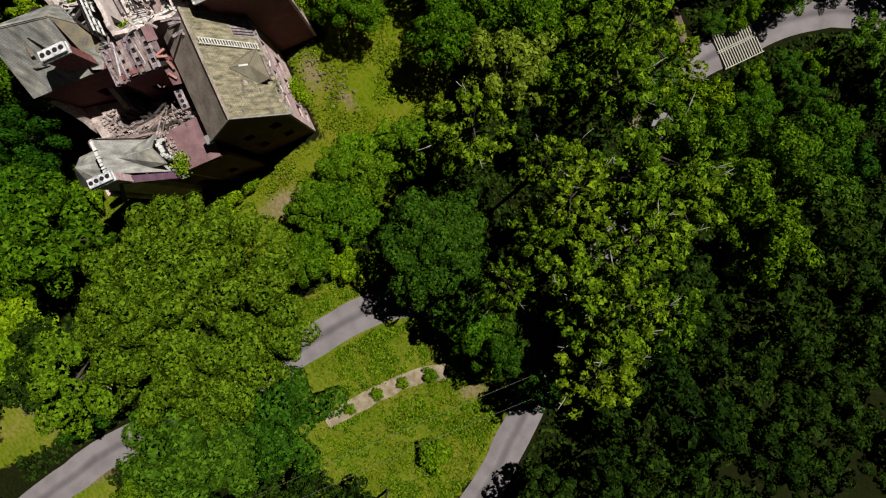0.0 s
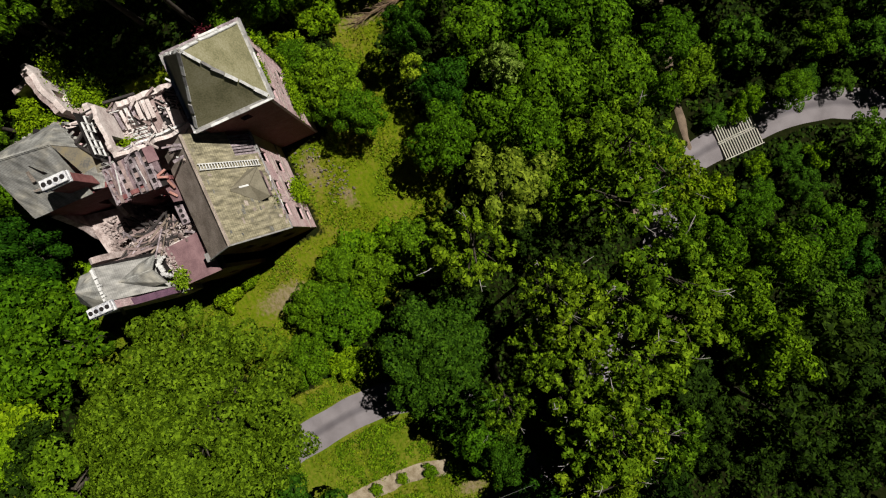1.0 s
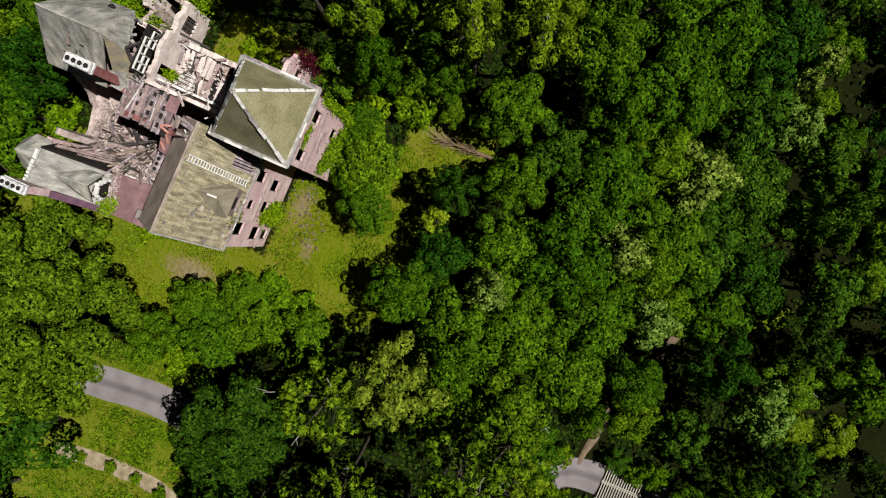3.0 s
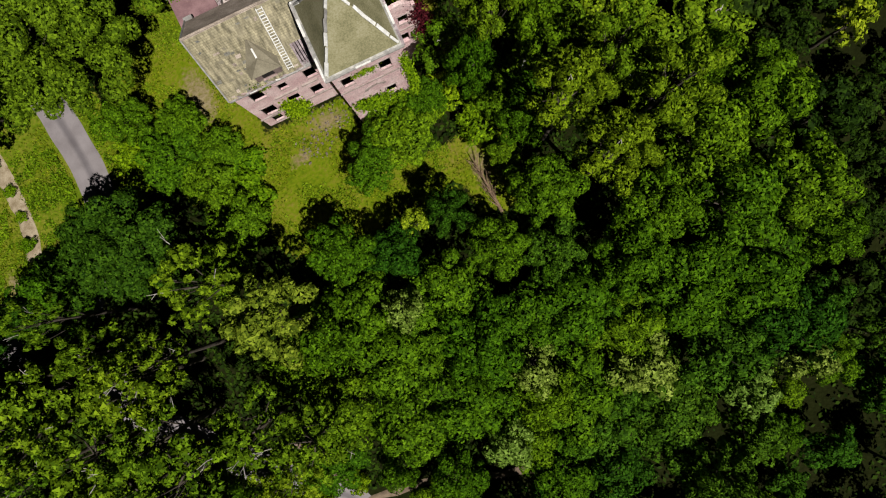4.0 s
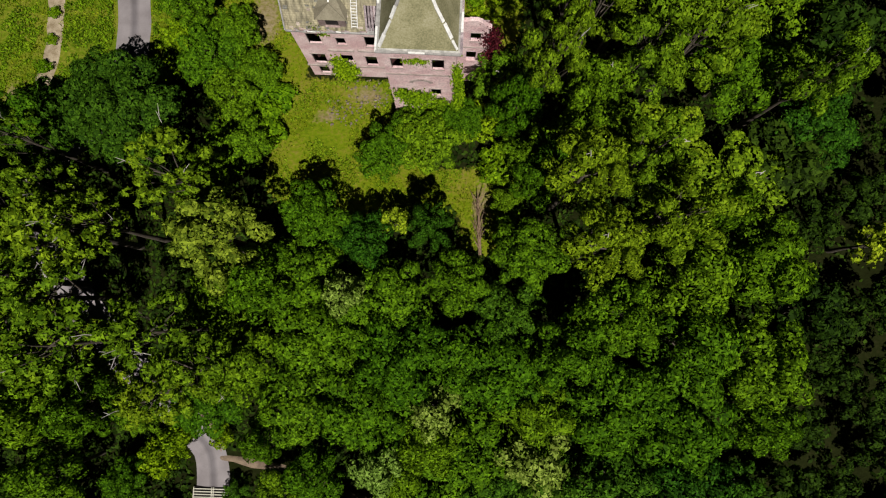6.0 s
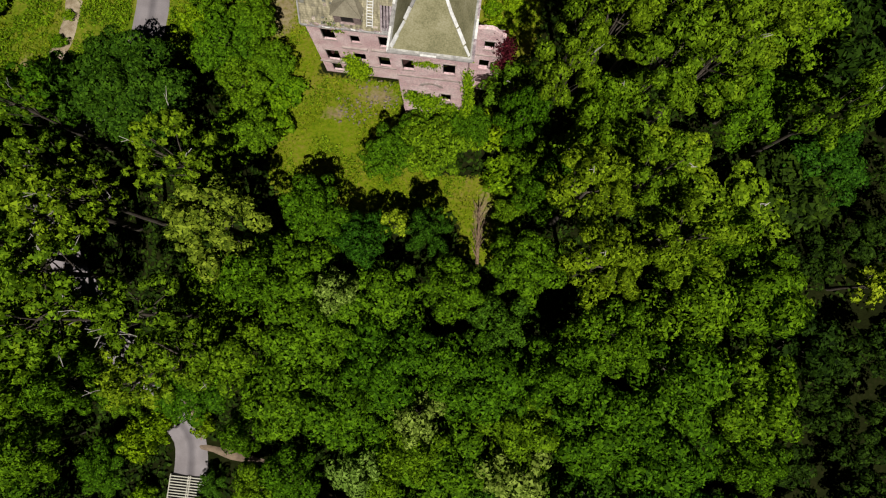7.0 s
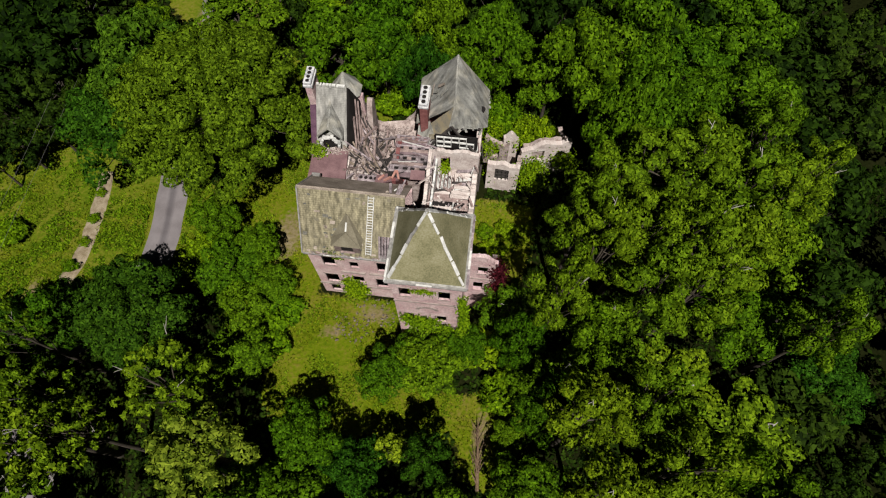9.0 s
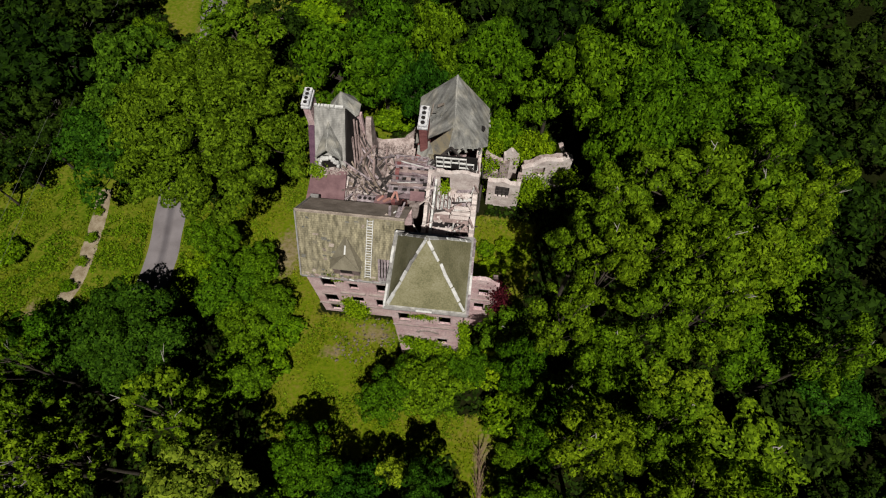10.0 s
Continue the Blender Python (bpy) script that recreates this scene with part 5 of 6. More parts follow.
def trunk_mesh(name, base, height, radius, centres, material, seed, lean=0.3, bare=0):
    rnd = random.Random(seed)
    bm = bmesh.new()
    top = base + (height - base) * 0.55
    r0 = 0.014 * height + 0.07
    stem = [(lean * noise.noise(Vector((z, seed, 0))) * 0.4, lean * noise.noise(Vector((seed, z, 1))) * 0.4, z) for z in np.linspace(-0.6, top, 6)]
    tube(bm, stem, [r0 * (1.25 - 0.95 * i / 5) for i in range(6)], 7)
    for c in centres[:13]:
        k = rnd.uniform(0.45, 0.85)
        s = Vector(stem[rnd.choice((3, 4, 5))]) - Vector((0, 0, 0.05))
        e = Vector(c)
        m = s.lerp(e, 0.5) + Vector((rnd.uniform(-.2, .2), rnd.uniform(-.2, .2), -0.08 * radius))
        tube(bm, [s, m, e], [r0 * 0.34, r0 * 0.2, r0 * 0.06], 5)
    alive = len(bm.faces)
    for c in centres[:bare]:
        # dead limbs that stand clear of the leaves
        s, e = Vector(c), Vector(c) * 1.0 + Vector((c[0] * 0.35, c[1] * 0.35, 0.22 * radius + 0.9))
        tube(bm, [s, s.lerp(e, 0.5) + Vector((rnd.uniform(-.3, .3), rnd.uniform(-.3, .3), 0)), e], [0.06, 0.05, 0.02], 4)
        tube(bm, [s.lerp(e, 0.6), s.lerp(e, 0.9) + Vector((rnd.uniform(-.8, .8), rnd.uniform(-.8, .8), 0.2))], [0.05, 0.02], 4)
    bm.normal_update()
    me = bpy.data.meshes.new(name)
    bm.to_mesh(me)
    bm.free()
    for f in me.polygons:
        f.use_smooth = True
        f.material_index = 1 if f.index >= alive else 0
    me.materials.append(material)
    me.materials.append(DEAD_LIMB)
    return me


# kind: (radius, crown base, height, leaf masses, shell leaves and loose leaves a square metre, leaf size, gap, size of masses, label, variants)
KINDS = {
    "A": (4.6, 2.6, 12.5, 24, 23, 7, 0.13, 0.3, (0.19, 0.31), "broad green deciduous tree in full leaf", 5),
    "O": (4.4, 8.0, 23.0, 22, 23, 8, 0.13, 0.37, (0.16, 0.28), "tall olive-green tree with small dense leaf clumps", 5),
    "D": (4.8, 1.6, 11.0, 24, 23, 7, 0.13, 0.28, (0.18, 0.29), "deep green bushy tree", 3),
    "C": (6.2, 2.2, 13.0, 62, 32, 12, 0.115, 0.17, (0.13, 0.2), "dense dark green round-headed tree", 1),
    "L": (4.4, 8.5, 20.5, 36, 17, 9, 0.14, 0.24, (0.085, 0.155), "tall airy light green tree with pale limbs", 5),
    "G": (4.6, 7.5, 18.0, 30, 18, 9, 0.14, 0.25, (0.13, 0.22), "silvery green tree in full leaf", 1),
    "S": (2.4, 0.1, 2.8, 18, 24, 9, 0.12, 0.2, (0.22, 0.34), "low bright green shrub", 3),
    "Y": (2.0, 2.0, 9.0, 16, 22, 9, 0.12, 0.22, (0.2, 0.34), "slender yellow-green young tree", 2),
    "P": (3.0, 4.0, 13.5, 20, 20, 9, 0.13, 0.26, (0.16, 0.27), "pale green slender tree", 2),
    "B": (11.0, 3.0, 19.0, 190, 34, 15, 0.105, 0.1, (0.075, 0.125), "huge spreading olive-green shade tree", 1),
    "F": (4.6, 3.0, 13.0, 20, 11, 4, 0.17, 0.31, (0.2, 0.31), "green woodland tree in full leaf", 3),
    # K is an ordinary wood tree whose leaf colour carries the shade
    "K": (4.6, 3.5, 14.0, 18, 8, 3, 0.2, 0.33, (0.18, 0.29), "woodland tree with deep shade put into its leaf colour", 2),
}
MODELS = {}
for kind, (rad, base, high, lobes, plates, leaves, leaf, gap, lump, label, variants) in KINDS.items():
    for v in range(variants):
        mat = LEAF[{"F": "D"}.get(kind, kind)]
        crown, centres = crown_mesh("crown", rad, base, high, lobes, plates, leaves, leaf, 100 * v + ord(kind), mat, gap, lump)
        trunk = trunk_mesh("trunk", base, high, rad, centres, BARK, v + ord(kind), 0.3, {"L": 3, "O": 1}.get(kind, 0))
        MODELS.setdefault(kind, []).append((trunk, crown))

PLANTED = []
tree_rnd = random.Random(77)


def tree(x, y, radius, height, kind):
    if kind == "O" and radius > 8:
        kind = "B"
    rad, base, high = KINDS[kind][:3]
    trunk, crown = MODELS[kind][tree_rnd.randrange(len(MODELS[kind]))]
    shrub = kind == "S"
    t = thing("shrub" if shrub else "tree", 0, 0, 0, KINDS[kind][9], "shrub" if shrub else "tree", "shrubs" if shrub else "woodland trees")
    t.matrix_basis = Matrix.LocRotScale((x, y, ground_z(x, y)), Euler((0, 0, tree_rnd.uniform(0, 6.28))), (radius / rad, radius / rad, height / high))
    for nm, me in (("trunk", trunk), ("crown", crown)):
        o = new(nm, me)
        o.parent = t
    PLANTED.append((x, y, radius))
    return t


tree(-23.2, 21.2, 11.0, 19.5, 'O')
tree(-38.1, -3.9, 4.5, 8.8, 'A')
tree(-41.2, -14.6, 4.0, 19.6, 'L')
tree(-39.1, -14.6, 4.6, 20.1, 'L')
tree(-33.9, -20.5, 4.6, 20.8, 'L')
tree(-28.7, -26.3, 4.2, 20.9, 'L')
tree(-44.2, -11.8, 4.4, 19.2, 'L')
tree(-34.1, -2.5, 3.8, 9.5, 'D')
tree(-11.3, 32.0, 6.0, 17.2, 'A')
tree(-6.2, 33.2, 5.3, 14.3, 'A')
tree(-0.5, 30.6, 4.0, 14.2, 'D')
tree(-12.2, 14.4, 1.3, 1.8, 'S')
tree(-12.7, 17.6, 1.9, 2.4, 'S')
tree(-36.2, 26.3, 6.9, 10.9, 'D')
tree(-38.1, 19.0, 6.0, 12.0, 'D')
tree(-36.1, 29.9, 6.0, 15.4, 'D')
tree(-50.6, 20.0, 3.2, 11.0, 'K')
tree(-51.6, 14.6, 2.6, 10.0, 'K')
tree(-54.0, 24.5, 4.2, 13.0, 'K')
tree(-46.6, 20.6, 3.0, 8.5, 'K')
tree(-49.6, 17.6, 3.0, 8.0, 'K')
tree(-46.2, 25.0, 3.6, 11.0, 'K')
tree(-24.9, 36.1, 5.8, 15.0, 'O')
tree(-20.2, 5.4, 3.8, 7.0, 'A')
tree(-14.9, 1.9, 3.4, 2.2, 'S')
tree(-15.2, -2.3, 3.5, 3.1, 'S')
tree(-14.6, -15.6, 4.6, 18.5, 'G')
tree(-18.6, -8.8, 3.1, 10.2, 'A')
tree(-11.2, -19.7, 4.2, 15.4, 'A')
tree(-7.1, -12.5, 3.8, 9.8, 'A')
tree(-14.4, -27.6, 4.8, 10.6, 'A')
tree(-16.9, -22.1, 3.8, 10.3, 'A')
tree(-18.7, -33.1, 4.1, 8.2, 'A')
tree(-24.8, -15.2, 3.2, 21.3, 'L')
tree(-28.6, -21.9, 4.4, 20.8, 'L')
tree(-29.7, -12.1, 2.9, 19.9, 'L')
tree(-35.6, -13.4, 3.9, 19.1, 'L')
tree(-39.1, -16.4, 4.1, 21.6, 'L')
tree(-41.6, -19.9, 3.4, 20.4, 'L')
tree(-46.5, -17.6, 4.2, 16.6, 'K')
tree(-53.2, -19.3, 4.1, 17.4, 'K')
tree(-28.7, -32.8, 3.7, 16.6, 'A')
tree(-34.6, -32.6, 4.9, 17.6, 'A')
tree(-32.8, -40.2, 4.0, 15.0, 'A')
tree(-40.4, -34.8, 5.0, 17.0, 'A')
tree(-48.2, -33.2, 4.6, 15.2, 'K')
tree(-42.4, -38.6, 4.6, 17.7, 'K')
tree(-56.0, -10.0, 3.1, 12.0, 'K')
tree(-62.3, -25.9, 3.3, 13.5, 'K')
tree(-41.1, -1.0, 3.1, 2.2, 'S')
tree(-38.7, -43.5, 4.6, 13.7, 'D')
tree(-27.2, -2.5, 6.3, 13.0, 'C')
tree(-27.8, -42.9, 3.2, 7.0, 'A')
tree(4.9, 30.1, 4.1, 15.2, 'A')
tree(-32.8, -7.5, 2.5, 20.9, 'L')
tree(-43.0, -11.5, 3.0, 12.0, 'K')
tree(-40.5, -4.2, 2.6, 11.0, 'D')
tree(19.8, 13.7, 3.8, 20.5, 'O')
tree(24.5, 16.9, 4.6, 20.4, 'O')
tree(29.1, 16.6, 4.8, 21.3, 'O')
tree(33.6, 14.7, 4.8, 21.3, 'O')
tree(17.0, 8.0, 3.2, 25.0, 'O')
tree(9.4, 30.4, 3.3, 5.5, 'S')
tree(13.6, 28.2, 2.6, 5.0, 'S')
tree(8.6, 28.2, 2.4, 4.6, 'S')
tree(14.6, 32.5, 4.6, 13.5, 'A')
tree(7.5, 33.5, 4.9, 17.6, 'A')
tree(18.4, 31.2, 5.5, 20.3, 'A')
tree(22.4, 22.6, 4.2, 19.5, 'A')
tree(24.0, 26.2, 5.4, 19.4, 'A')
tree(31.4, 36.6, 6.4, 12.7, 'A')
tree(31.0, 26.8, 5.4, 15.4, 'A')
tree(36.5, 29.5, 5.9, 15.9, 'A')
tree(23.9, 36.8, 5.5, 20.5, 'A')
tree(14.5, 39.3, 5.2, 18.8, 'K')
tree(37.4, 42.3, 6.3, 14.9, 'A')
tree(44.0, 36.0, 6.2, 12.8, 'K')
tree(42.1, 22.9, 5.8, 15.3, 'K')
tree(45.2, 17.0, 5.4, 14.3, 'K')
tree(46.4, 45.4, 5.4, 13.1, 'K')
tree(50.3, 29.8, 5.4, 12.3, 'K')
tree(-6.8, 37.5, 4.9, 17.3, 'A')
tree(0.6, 36.1, 4.4, 17.9, 'A')
tree(-0.5, 33.8, 3.4, 13.4, 'D')
tree(-11.7, 41.7, 3.7, 3.1, 'S')
tree(-16.6, 45.4, 3.9, 2.2, 'S')
tree(-5.4, 31.8, 3.0, 3.1, 'S')
tree(-47.8, 30.0, 6.4, 16.0, 'K')
tree(-52.5, 26.5, 5.0, 13.0, 'K')
tree(-47.3, 36.6, 6.0, 13.8, 'K')
tree(39.3, 11.5, 5.5, 13.2, 'A')
tree(42.3, 6.6, 5.4, 15.1, 'K')
tree(45.6, -0.7, 4.7, 7.5, 'D')
tree(-19.9, 49.4, 4.4, 2.2, 'S')
tree(6.6, 43.7, 5.2, 13.2, 'K')
tree(30.1, 44.1, 5.3, 14.5, 'K')
tree(52.2, 41.6, 5.0, 12.2, 'K')
tree(-52.1, 31.4, 5.9, 16.6, 'K')
tree(19.0, 5.5, 3.5, 25.5, 'O')
tree(15.2, 0.3, 3.0, 25.9, 'O')
tree(22.7, 8.0, 4.2, 24.0, 'O')
tree(26.4, 7.5, 4.1, 26.0, 'O')
tree(23.7, 2.0, 4.0, 23.2, 'O')
tree(31.2, 7.9, 4.4, 22.3, 'O')
tree(27.2, 2.6, 4.1, 24.4, 'O')
tree(20.6, 0.5, 4.0, 16.2, 'A')
tree(12.8, -1.7, 2.8, 17.0, 'A')
tree(35.2, 4.4, 4.9, 13.6, 'A')
tree(36.0, 13.9, 4.4, 21.4, 'O')
tree(-56.5, 13.0, 3.2, 10.0, 'K')
tree(-49.5, 7.9, 2.2, 2.2, 'S')
tree(-22.8, 10.3, 3.0, 8.1, 'A')
tree(-17.6, 8.2, 3.2, 6.0, 'A')
tree(-15.4, 4.0, 2.8, 5.2, 'A')
tree(-25.0, 7.4, 2.5, 3.1, 'S')
tree(-17.4, 0.6, 3.2, 6.4, 'A')
tree(-26.9, 4.5, 2.1, 2.2, 'S')
tree(-16.4, -5.2, 3.6, 6.5, 'A')
tree(-18.5, -10.5, 4.0, 20.1, 'L')
tree(-28.0, -16.0, 4.3, 20.4, 'L')
tree(-19.8, -24.7, 4.0, 20.6, 'L')
tree(-15.4, -27.9, 3.9, 20.9, 'L')
tree(-32.2, -25.5, 4.5, 20.8, 'L')
tree(1.2, -12.5, 1.8, 6.8, 'Y')
tree(5.0, -13.0, 2.6, 10.5, 'D')
tree(-8.8, -18.5, 4.8, 10.9, 'A')
tree(-2.9, -20.5, 2.3, 13.5, 'P')
tree(1.2, -20.4, 4.7, 10.3, 'A')
tree(8.2, -18.7, 3.4, 10.8, 'A')
tree(13.4, -21.6, 4.1, 8.6, 'D')
tree(-5.3, -24.8, 5.3, 11.6, 'A')
tree(2.1, -26.3, 5.1, 13.3, 'A')
tree(-7.8, -31.3, 5.5, 12.3, 'A')
tree(-0.8, -32.2, 5.3, 13.2, 'A')
tree(6.2, -31.4, 2.9, 13.5, 'P')
tree(8.6, -27.0, 4.7, 10.4, 'A')
tree(14.0, -27.5, 5.4, 11.6, 'A')
tree(9.2, -36.7, 5.5, 10.9, 'A')
tree(17.0, -36.0, 3.6, 13.5, 'P')
tree(16.5, -31.6, 4.5, 11.9, 'A')
tree(19.3, -24.7, 4.3, 14.1, 'A')
tree(3.8, -3.4, 4.3, 7.5, 'A')
tree(-0.5, -5.1, 3.0, 7.5, 'A')
tree(9.5, -0.4, 2.8, 3.1, 'S')
tree(12.5, -5.4, 3.1, 3.1, 'S')
tree(14.8, -14.9, 4.2, 9.9, 'A')
tree(20.1, -15.4, 3.8, 22.2, 'O')
tree(18.1, -9.5, 3.8, 24.5, 'O')
tree(28.7, -2.9, 5.6, 7.5, 'O')
tree(21.1, 0.3, 5.2, 7.5, 'O')
tree(26.3, -12.5, 3.9, 23.4, 'O')
tree(24.0, -21.0, 4.3, 14.7, 'A')
tree(30.5, -17.7, 5.1, 14.8, 'A')
tree(36.4, -7.2, 5.8, 7.5, 'O')
tree(42.3, -4.8, 5.4, 7.5, 'K')
tree(37.2, -15.1, 5.0, 14.7, 'A')
tree(30.7, -24.4, 5.4, 15.8, 'A')
tree(24.2, -30.5, 5.5, 12.6, 'A')
tree(30.7, -32.7, 5.6, 13.6, 'A')
tree(37.9, -24.9, 5.1, 14.2, 'A')
tree(41.4, -20.1, 4.0, 12.9, 'K')
tree(41.8, -16.5, 2.1, 9.8, 'Y')
tree(49.4, -12.9, 2.4, 9.8, 'Y')
# south-east trees from here on use darker kinds to dim that corner
tree(32.3, -38.7, 5.4, 13.1, 'D')
tree(24.7, -38.0, 5.6, 12.9, 'D')
tree(18.2, -42.3, 5.1, 10.0, 'D')
tree(25.8, -42.9, 2.9, 13.5, 'P')
tree(32.9, -42.9, 2.5, 13.5, 'P')
tree(2.1, -38.2, 3.9, 10.8, 'A')
tree(0.6, -37.8, 3.1, 13.5, 'P')
tree(4.4, -44.0, 4.6, 11.0, 'A')
tree(7.0, -51.2, 2.9, 6.8, 'Y')
tree(-10.1, -42.9, 3.2, 7.0, 'A')
tree(-11.3, -52.2, 3.2, 7.0, 'K')
tree(-3.1, -52.4, 3.4, 13.5, 'P')
tree(-7.8, -55.1, 3.5, 14.1, 'K')
tree(11.2, -40.3, 5.3, 10.5, 'D')
tree(5.9, -35.2, 3.9, 12.2, 'A')
tree(17.7, -45.0, 4.9, 10.4, 'D')
tree(19.0, -50.1, 4.2, 15.1, 'D')
tree(17.9, -38.9, 4.3, 10.0, 'D')
tree(-19.7, -30.5, 3.7, 19.6, 'L')
tree(-0.6, -46.9, 4.2, 13.0, 'D')
tree(4.9, -52.9, 3.7, 14.6, 'K')
tree(9.3, -47.2, 4.4, 10.7, 'D')
tree(-6.5, -40.2, 3.5, 10.8, 'A')


def thin_band(x, y):
    """The band to the south-east and east, planted thinly so that the dark floor shows."""
    return (y < -46 and x > -2) or (x > 45 and y < 12)


def fill_woods():
    """Plain woodland between the trees placed above, and out to the edge of the view."""
    rnd = random.Random(9)
    made = 0
    far = []
    for _ in range(26000):
        x, y = rnd.uniform(-74, 60), rnd.uniform(-74, 62)
        r = rnd.uniform(2.6, 4.4)
        if made > 230:
            break
        if (-13 < x < 12 and -1 < y < 28) or (7 < x < 22 and 6 < y < 32):
            continue
        if thin_band(x, y) and rnd.random() < 0.8:
            continue
        if any(near_line(x, y, ln) < r * 0.75 + 2.2 for ln in (DRIVE, LANE)) or near_line(x, y, PATHWAY) < r * 0.6 + 1:
            continue
        if any(lawn_at(x + r * 0.7 * math.cos(a), y + r * 0.7 * math.sin(a)) for a in (0, 1.57, 3.14, 4.71)) or lawn_at(x, y):
            continue
        if any(math.hypot(x - a, y - b) < 0.72 * (r + c) for a, b, c in PLANTED):
            continue
        h = r * rnd.uniform(2.4, 3.3)
        # zone where the shade between trees goes into K's leaf colour
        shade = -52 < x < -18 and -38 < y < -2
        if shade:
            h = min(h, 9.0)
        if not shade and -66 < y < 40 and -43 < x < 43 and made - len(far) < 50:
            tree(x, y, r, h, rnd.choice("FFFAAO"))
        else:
            # outer trees take K as well, dimming the edges through leaf colour
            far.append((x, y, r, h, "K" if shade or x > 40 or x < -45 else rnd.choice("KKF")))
            PLANTED.append((x, y, r))
        made += 1
    # the woods beyond, past counting
    co, mats, sizes = [], [], []
    names = "KF"
    for x, y, r, h, kind in far:
        rad, base, high = KINDS[kind][:3]
        me = MODELS[kind][rnd.randrange(len(MODELS[kind]))][1]
        v, k = np.empty(len(me.vertices) * 3, np.float32), np.empty(len(me.polygons), np.int32)
        me.vertices.foreach_get("co", v)
        me.polygons.foreach_get("loop_total", k)
        v = v.reshape(-1, 3) * np.array((r / rad, r / rad, h / high))
        a = rnd.uniform(0, 6.28)
        co.append(np.stack((v[:, 0] * math.cos(a) - v[:, 1] * math.sin(a) + x, v[:, 0] * math.sin(a) + v[:, 1] * math.cos(a) + y, v[:, 2] + ground_z(x, y)), axis=1))
        mats.append(np.full(len(k), names.index(kind), np.int32))
        sizes.append(k)
    co, mats, sizes = np.concatenate(co).astype(np.float32), np.concatenate(mats), np.concatenate(sizes)
    me = bpy.data.meshes.new("far_woods")
    me.vertices.add(len(co))
    me.vertices.foreach_set("co", co.ravel())
    me.loops.add(len(co))
    me.loops.foreach_set("vertex_index", np.arange(len(co), dtype=np.int32))
    me.polygons.add(len(mats))
    me.polygons.foreach_set("loop_start", np.concatenate(((0,), np.cumsum(sizes)[:-1])).astype(np.int32))
    for k in names:
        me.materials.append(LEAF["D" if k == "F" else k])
    me.polygons.foreach_set("material_index", mats)
    me.update(calc_edges=True)
    tagged(new("far_woods", me), "woodland stretching away on all sides, shade put into its darkest leaves", "woods", kind="stuff")


# growth that closes over the lane west of the cattle grid
for x, y, r, h, k in ((-23.3, -37.6, 2.3, 4.5, "S"), (-26.5, -34.0, 3.0, 7.0, "A"), (-24.6, -39.8, 2.6, 5.0, "S"), (-29.5, -30.4, 3.2, 8.0, "O"), (-33.2, -25.2, 3.4, 9.0, "L"),
                      (-36.8, -19.6, 3.2, 9.0, "L"), (-40.3, -14.6, 3.0, 9.0, "O"), (-22.4, -34.2, 1.8, 3.2, "S"), (-18.6, -37.4, 1.6, 2.8, "S"), (-17.2, -46.6, 1.5, 2.6, "S"), (-17.4, -52.5, 2.6, 6.0, "A"), (-42.2, -11.2, 3.6, 8.0, "D"), (-39.2, -14.8, 3.4, 8.5, "D"), (-45.6, -6.6, 3.0, 7.0, "D"), (-38.2, -6.4, 4.2, 8.5, "C"), (-28.6, 40.5, 2.8, 9.5, "D"),
                      (-24.3, -46.4, 1.8, 3.0, "S"), (-24.6, -49.8, 2.0, 3.4, "D"), (-25.8, -53.6, 2.0, 3.4, "S"), (-28.4, -50.2, 2.4, 4.5, "D"), (-16.5, -43.8, 1.7, 2.8, "D"), (-16.2, -48.6, 1.8, 3.0, "S"), (-16.6, -55.8, 1.9, 3.2, "D"), (-18.8, -59.6, 1.8, 3.0, "D")):
    tree(x, y, r, h, k)


def close_canopy():
    """Closes the canopy of the tall east wood and of the lower wood south of the lawn."""
    rnd = random.Random(19)
    for x0, x1, y0, y1, step, kinds, low, high, size, keep in (
            (15.5, 40, -15, 22, 3.9, "OOOA", 18.0, 24.0, (2.8, 3.9), 0.6),
            (-13, 34, -42, -15, 3.7, "AAAD", 8.5, 12.5, (2.6, 3.8), 0.58)):
        x = x0
        while x < x1:
            y = y0
            while y < y1:
                px, py, r = x + rnd.uniform(-1.3, 1.3), y + rnd.uniform(-1.3, 1.3), rnd.uniform(*size)
                kind, h = rnd.choice(kinds), rnd.uniform(low, high)
                free = not (px < 20.5 and py > 10) and all(math.hypot(px - a, py - b) > keep * (r + c) for a, b, c in PLANTED)
                if free and near_line(px, py, PATHWAY) > r + 0.5 and near_line(px, py, LANE) > r + 3 and not lawn_at(px, py):
                    tree(px, py, r, h, kind)
                y += step
            x += step
    for px, py, r, h in ((14.0, -3.6, 2.6, 8.5), (16.8, -5.4, 2.8, 9.5), (15.6, -8.2, 2.7, 9.0), (13.2, -9.8, 2.0, 4.5)):
        tree(px, py, r, h, "A")


close_canopy()
fill_woods()


